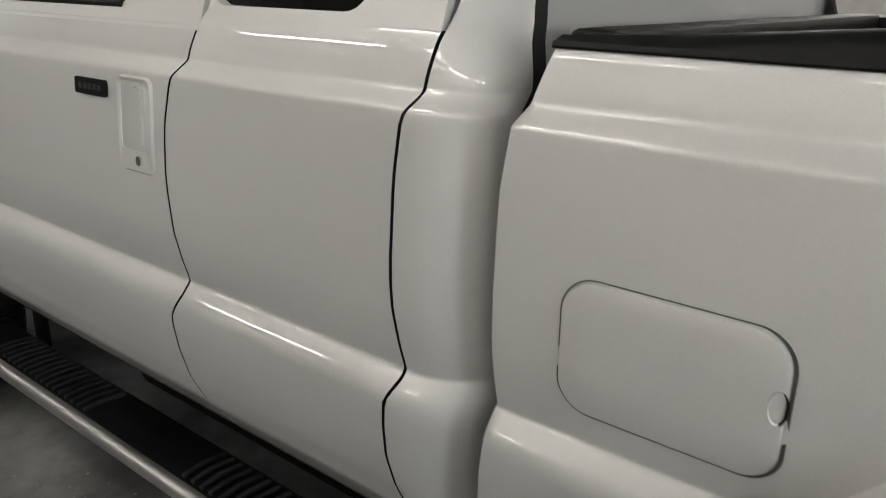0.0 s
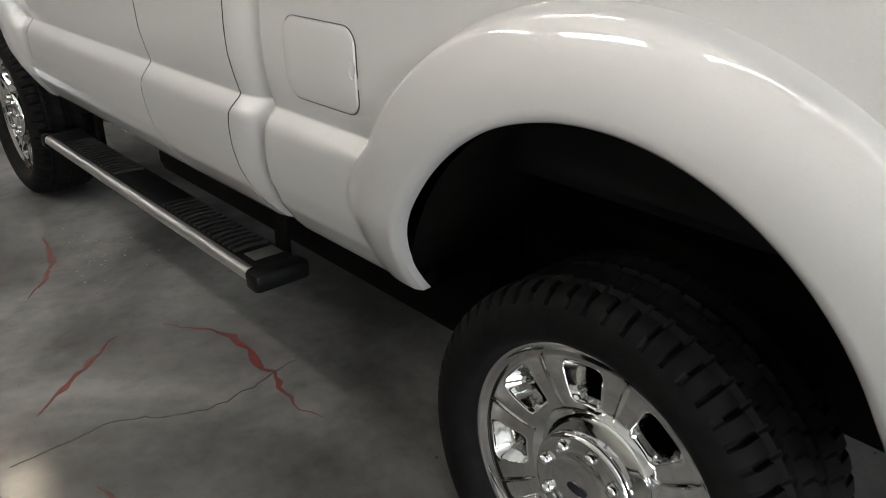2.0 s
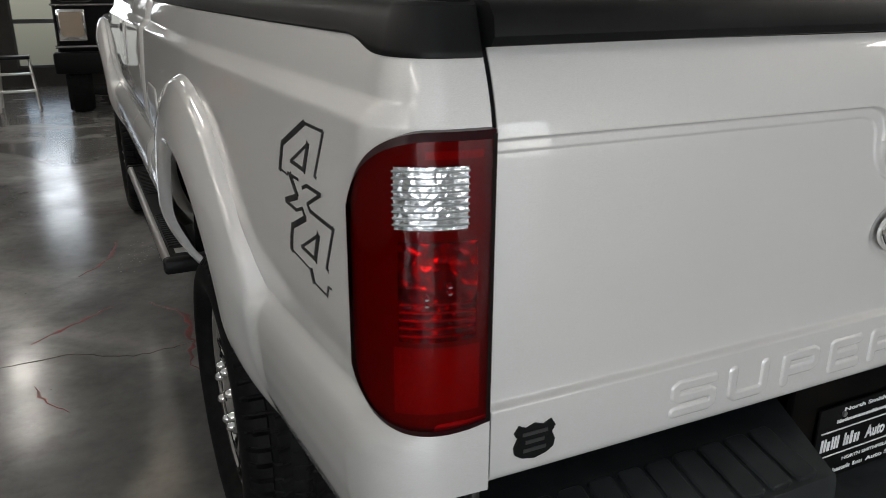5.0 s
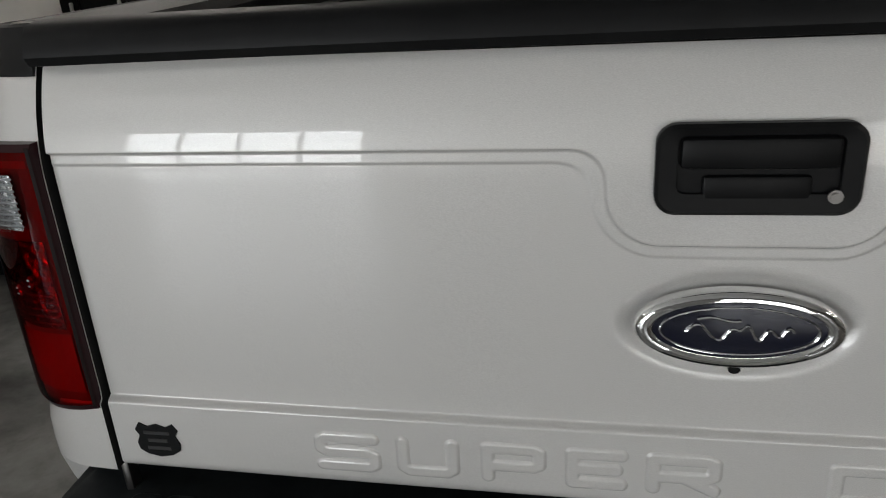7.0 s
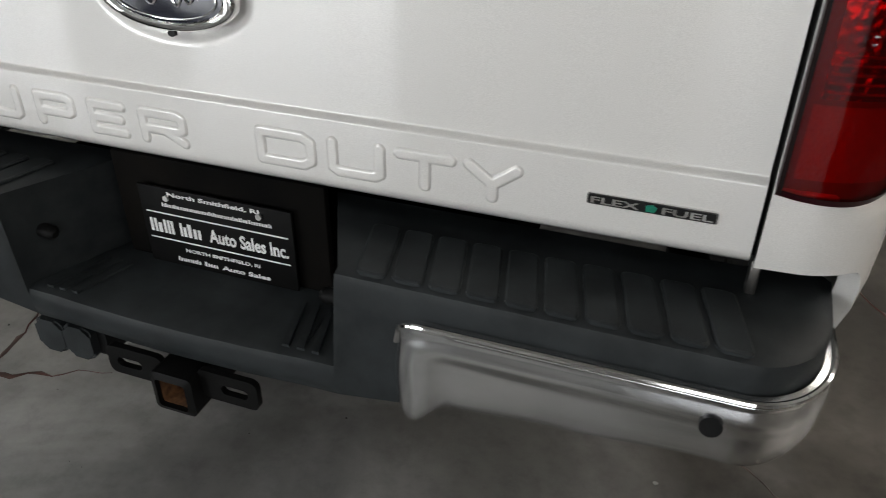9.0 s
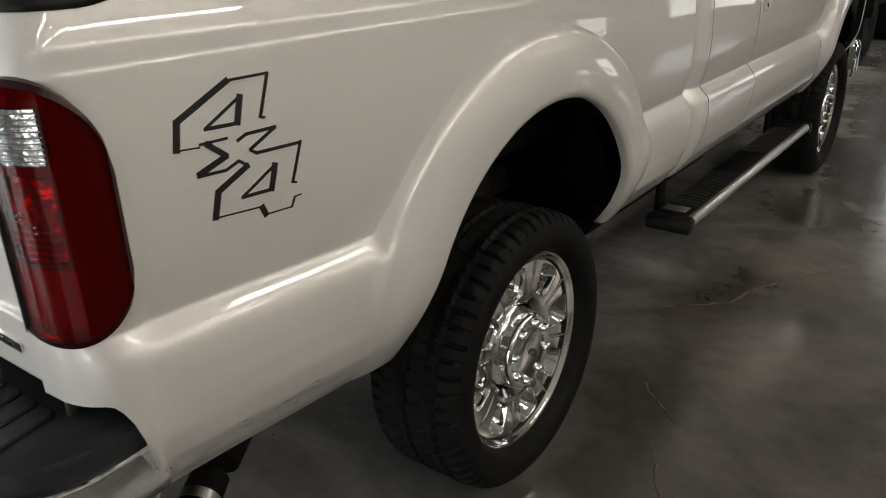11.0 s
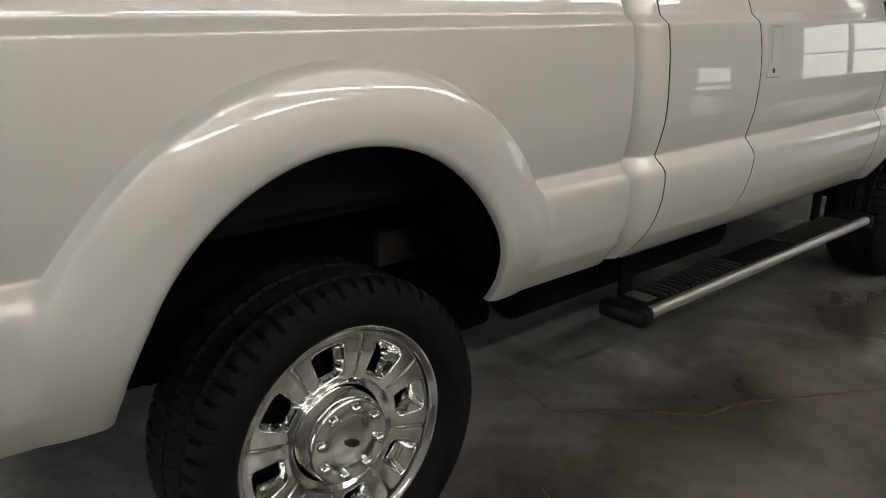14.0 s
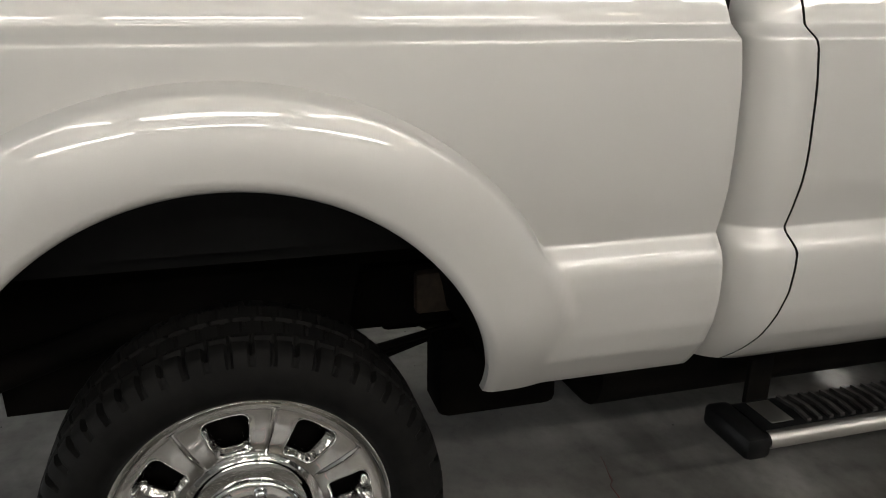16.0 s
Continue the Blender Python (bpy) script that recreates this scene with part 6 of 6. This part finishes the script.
def decal(s):
    """The outlined 4x4 on the bed side: strokes laid on the paint. Points are (y, z) on the left side; on the right it reads the same way."""
    four = [(0.262, 1.259), (0.270, 1.261), (0.243, 1.327), (0.320, 1.327), (0.418, 1.281), (0.427, 1.240), (0.388, 1.237)]
    widths = [0.002, 0.003, 0.0022, 0.005, 0.0058, 0.0013]
    tri = [(0.374, 1.262), (0.302, 1.300), (0.315, 1.260), (0.374, 1.262)]
    tri_w = [0.0025, 0.0058, 0.003]
    cross = [(0.388, 1.241), (0.338, 1.241)], [(0.376, 1.240), (0.344, 1.214), (0.398, 1.196)], [(0.400, 1.194), (0.349, 1.192), (0.323, 1.201), (0.308, 1.190)], [(0.320, 1.233), (0.302, 1.240), (0.244, 1.240), (0.299, 1.214), (0.288, 1.206), (0.198, 1.204)]
    cross_w = [0.0022, 0.005, 0.0026, 0.0028]
    bm = bmesh.new()
    mid = 0.327

    def at(y, z, d):
        if s > 0:
            y, z = 2 * mid - y, z - 0.015
        y -= 0.0
        return Vector((s * (body_x(y, z, AXLE_R) + taper(y) + d), y, z))

    def stroke(p, q, w):
        d = Vector((q[0] - p[0], q[1] - p[1]))
        L = d.length
        d /= L
        n = Vector((-d.y, d.x)) * w
        steps = max(2, int(L / 0.01))
        rows = []
        for k in range(steps + 1):
            t = -w * 0.6 / L + (1 + 1.2 * w / L) * k / steps
            y, z = p[0] + (q[0] - p[0]) * t, p[1] + (q[1] - p[1]) * t
            rows.append([at(y - n.x, z - n.y, 0.0002), at(y - n.x, z - n.y, 0.0012), at(y + n.x, z + n.y, 0.0012), at(y + n.x, z + n.y, 0.0002)])
        add_grid(bm, rows)

    def line(pts, ws):
        for k in range(len(pts) - 1):
            stroke(pts[k], pts[k + 1], ws[k] if isinstance(ws, list) else ws)

    for dy, dz in ((0, 0), (-0.047, -0.121)):
        line([(y + dy, z + dz) for y, z in (four if dz == 0 else four[:3])], widths)
        line([(y + dy, z + dz) for y, z in tri], tri_w)
    line([(0.308, 1.190), (0.369, 1.162), (0.380, 1.121), (0.291, 1.115), (0.284, 1.099), (0.229, 1.097), (0.221, 1.113), (0.207, 1.114)], [0.005, 0.0058, 0.0014, 0.0055, 0.0014, 0.0022, 0.0014])
    for pts, w in zip(cross, cross_w):
        line(pts, w)
    turn_mesh(bm)
    part("side_decal", bm, DECAL, truck, "black outlined four-by-four decal", 0)


for s in (-1, 1):
    decal(s)


def scuffs():
    """Dark scratches low on the right rear corner of the bed."""
    rng = random.Random(8)
    bm = bmesh.new()
    for k in range(16):
        y = 0.20 + 0.34 * rng.random()
        z = 0.668 + 0.045 * rng.random()
        L, w = 0.012 + 0.03 * rng.random(), 0.0007 + 0.0008 * rng.random()
        slope = -0.2 + 0.5 * rng.random()
        rows = []
        for j in range(5):
            t = j / 4
            ww = w * math.sin(math.pi * (0.08 + 0.84 * t))
            yy, zz = y + L * t, z + slope * L * t + 0.001 * rng.random()
            f = lambda zc: Vector((body_x(yy, zc, AXLE_R) + taper(yy) + 0.0008, yy, zc))
            rows.append([f(zz - ww), f(zz + ww)])
        add_grid(bm, rows)
    face_out(bm, (0, 0.4, 0.69))
    part("scuff_marks", bm, DECAL, truck, "dark scuff scratches in the paint", 0)


scuffs()

# ---- other things in the hall ----
def build_van():
    van = empty("cargo_van", (0, 0, 0))
    tagged(van, "tall white cargo van parked beside the pickup", "van")
    bm = bmesh.new()
    x1, x0 = -3.15, -5.1
    rows = []
    for t in np.linspace(0, 1, 25):
        y = -2.6 + 6.05 * t
        col = []
        for z, dx in ((0.42, 0.06), (0.55, 0.0), (1.0, -0.02), (1.5, -0.01), (2.0, 0.03), (2.35, 0.09), (2.55, 0.20), (2.62, 0.45), (2.64, 0.95)):
            e = max(0.0, (y - 3.25) / 0.2)
            col.append(Vector((x1 - dx - 0.12 * (1 - math.sqrt(max(0.0, 1 - min(1, e) ** 2))), y, z)))
        col += [Vector((x0 - (x1 - p.x) * -1 if False else x0 + (x1 - p.x), p.y, p.z)) for p in col[-2::-1]]
        rows.append(col)
    vv = add_grid(bm, rows)
    bm.faces.new(vv[0])
    bm.faces.new(vv[-1][::-1])
    turn_mesh(bm)
    part("body", bm, VAN_PAINT, van, "", 40)
    bm = bmesh.new()
    add_box(bm, (x1 - 0.16, 3.452, 0.5), (x1 - 0.145, 3.462, 2.35))
    part("corner_trim", bm, ALU, van)
    for x in (-3.28, -4.97):
        for y in (-1.6, 2.6):
            bm = bmesh.new()
            prof = [(-0.11, 0.19), (-0.11, 0.33), (-0.08, 0.36), (0.08, 0.36), (0.11, 0.33), (0.11, 0.19), (0.07, 0.02)]
            add_grid(bm, [[Vector((x + px, y + r * math.sin(2 * math.pi * k / 32), 0.36 + r * math.cos(2 * math.pi * k / 32))) for k in range(32)] for px, r in prof], close_v=True)
            part("wheel", bm, RUBBER, van)
    bm = box((x0 + 0.1, -2.5, 0.32), (x1 - 0.15, 3.35, 0.5), 0.02)
    part("chassis", bm, UNDER, van)


def build_far_truck():
    """The front of a dark vehicle that stands ahead of the pickup."""
    t = empty("dark_truck", (0, 0, 0))
    tagged(t, "dark older truck seen from the front, parked ahead", "truck")
    y = 9.25
    part("body", box((-1.36, y + 0.1, 0.55), (0.45, 12.0, 1.42), 0.08), STEEL_BLACK, t)
    part("cab", box((-1.25, 10.6, 1.40), (0.35, 12.1, 2.0), 0.12), STEEL_BLACK, t)
    part("bumper", box((-1.42, y - 0.05, 0.50), (0.5, y + 0.16, 0.74), 0.03), STEEL_BLACK, t)
    bm = bmesh.new()
    add_tube(bm, [(-1.38, y + 0.03, 0.80), (0.45, y + 0.03, 0.80)], 0.018, 8)
    add_tube(bm, [(-1.38, y + 0.03, 1.26), (0.45, y + 0.03, 1.26)], 0.014, 8)
    part("trim", bm, CHROME, t)
    bm = box((-1.33, y + 0.02, 0.86), (-1.03, y + 0.12, 1.22), 0.02)
    lamp = part("headlight", bm, CHROME, t, "square headlight with a chrome surround")
    bm = bmesh.new()
    add_prism(bm, rounded(-1.18, 1.05, 0.12, 0.135, 0.03, 4), lambda u, v, d: Vector((u, y + 0.018 - d, v)), 0.012)
    part("lens", bm, mat("amber_grey_lens", (0.30, 0.24, 0.18), 0.15), lamp)
    for x in (-1.18, 0.27):
        for yy in (9.75, 11.6):
            bm = bmesh.new()
            prof = [(-0.14, 0.2), (-0.14, 0.40), (-0.10, 0.43), (0.10, 0.43), (0.14, 0.40), (0.14, 0.2), (0.1, 0.02)]
            add_grid(bm, [[Vector((x + px, yy + r * math.sin(2 * math.pi * k / 32), 0.43 + r * math.cos(2 * math.pi * k / 32))) for k in range(32)] for px, r in prof], close_v=True)
            part("wheel", bm, RUBBER, t)


def build_ladder():
    lad = empty("step_ladder", (-1.87, 10.15, 0))
    tagged(lad, "small aluminium step ladder standing on the floor", "ladder")
    for x in (-0.19, 0.19):
        bm = bmesh.new()
        add_tube(bm, [(x * 1.15, -0.22, 0.0), (x * 0.85, 0.0, 0.62)], 0.016, 8)
        part("front_leg", bm, ALU, lad)
        bm = bmesh.new()
        add_tube(bm, [(x * 1.15, 0.24, 0.0), (x * 0.85, 0.02, 0.62)], 0.014, 8)
        part("rear_leg", bm, ALU, lad)
    for z, y in ((0.24, -0.14), (0.44, -0.07)):
        bm = box((-0.19, y - 0.05, z - 0.012), (0.19, y + 0.05, z + 0.012), 0.004)
        part("step", bm, ALU, lad)
    bm = box((-0.18, -0.10, 0.61), (0.18, 0.10, 0.65), 0.01)
    part("top_step", bm, PLASTIC, lad)


def build_cart():
    """A dark equipment stand by the front wall, with a hose, and a low shelf with small goods."""
    c = empty("tool_cabinet", (-2.75, 11.3, 0))
    tagged(c, "dark tool cabinet against the wall", "cabinet")
    part("body", box((-0.42, -0.3, 0.0), (0.42, 0.3, 1.75), 0.02), STEEL_BLACK, c)
    for k in range(5):
        part("drawer", box((-0.38, -0.325, 0.14 + 0.28 * k), (0.38, -0.302, 0.38 + 0.28 * k), 0.01), PLASTIC, c)
    sh = empty("storage_shelf", (-3.75, 10.6, 0))
    tagged(sh, "metal shelf with mixed small goods", "shelf")
    for x in (-0.45, 0.45):
        for y in (-0.2, 0.2):
            part("post", box((x - 0.02, y - 0.02, 0), (x + 0.02, y + 0.02, 1.7)), FRAME, sh)
    for z in (0.3, 0.75, 1.2, 1.65):
        part("board", box((-0.47, -0.22, z - 0.015), (0.47, 0.22, z + 0.015)), FRAME, sh)
    cols = [mat("orange_carton", (0.45, 0.16, 0.04), 0.6), mat("grey_carton", (0.3, 0.3, 0.3), 0.7), mat("brown_carton", (0.25, 0.16, 0.09), 0.8)]
    rng = random.Random(8)
    for z in (0.315, 0.765, 1.215):
        x = -0.40
        while x < 0.32:
            w, h = rng.uniform(0.1, 0.2), rng.uniform(0.15, 0.35)
            b = part("carton", box((x, -0.15, 0), (x + w, 0.12, h), 0.004), rng.choice(cols))
            b.location = (-3.75, 10.6, z)
            tagged(b, "small storage carton on the metal shelf", "box", "cartons on the shelf")
            x += w + 0.02


def build_locker():
    """A tall dark steel locker past the end of the van."""
    c = empty("steel_locker", (-4.05, 4.55, 0))
    tagged(c, "tall black steel locker beside the white van", "locker")
    part("body", box((-0.75, -0.3, 0.06), (0.75, 0.3, 2.5), 0.015), STEEL_BLACK, c)
    for x in (-0.56, -0.19, 0.19, 0.56):
        door = part("door", box((x - 0.175, -0.322, 0.12), (x + 0.175, -0.302, 2.44), 0.006), STEEL_BLACK, c)
        part("handle", box((x + 0.12, -0.345, 1.15), (x + 0.14, -0.324, 1.30), 0.004), ALU, door)
    for x in (-0.68, 0.68):
        for y in (-0.24, 0.24):
            part("foot", box((x - 0.03, y - 0.03, 0.0), (x + 0.03, y + 0.03, 0.058)), STEEL_BLACK, c)


build_locker()
build_van()
build_far_truck()
build_ladder()
build_cart()


def flecks(name, cx, cy, sx, sy, n, size, material, label, seed):
    """Scattered flat specks on the floor."""
    rng = random.Random(seed)
    bm = bmesh.new()
    for _ in range(n):
        x, y = rng.gauss(cx, sx), rng.gauss(cy, sy)
        r = size * rng.uniform(0.3, 1.3)
        k = rng.randint(4, 7)
        a0 = rng.random() * 6
        pts = [(x + r * rng.uniform(0.5, 1.2) * math.cos(a0 + 6.283 * i / k), y + r * rng.uniform(0.5, 1.2) * math.sin(a0 + 6.283 * i / k)) for i in range(k)]
        add_prism(bm, pts, lambda u, v, d: Vector((u, v, d)), 0.0015)
    tagged(part(name, bm, material, None, "", 0), label, "specks", "", "stuff")


FLECK = mat("pale_fleck", (0.30, 0.295, 0.285), 0.7)
DIRT = mat("dark_fleck", (0.03, 0.028, 0.025), 0.7)
flecks("paint_flecks", 0.95, 0.15, 0.14, 0.12, 90, 0.005, FLECK, "pale paint flecks on the concrete floor", 3)
flecks("paint_flecks", -1.05, 3.85, 0.10, 0.16, 60, 0.005, FLECK, "pale paint flecks on the concrete floor", 5)
flecks("dirt_specks", 0.0, 1.0, 1.3, 1.8, 160, 0.004, DIRT, "small dark dirt specks on the concrete floor", 7)
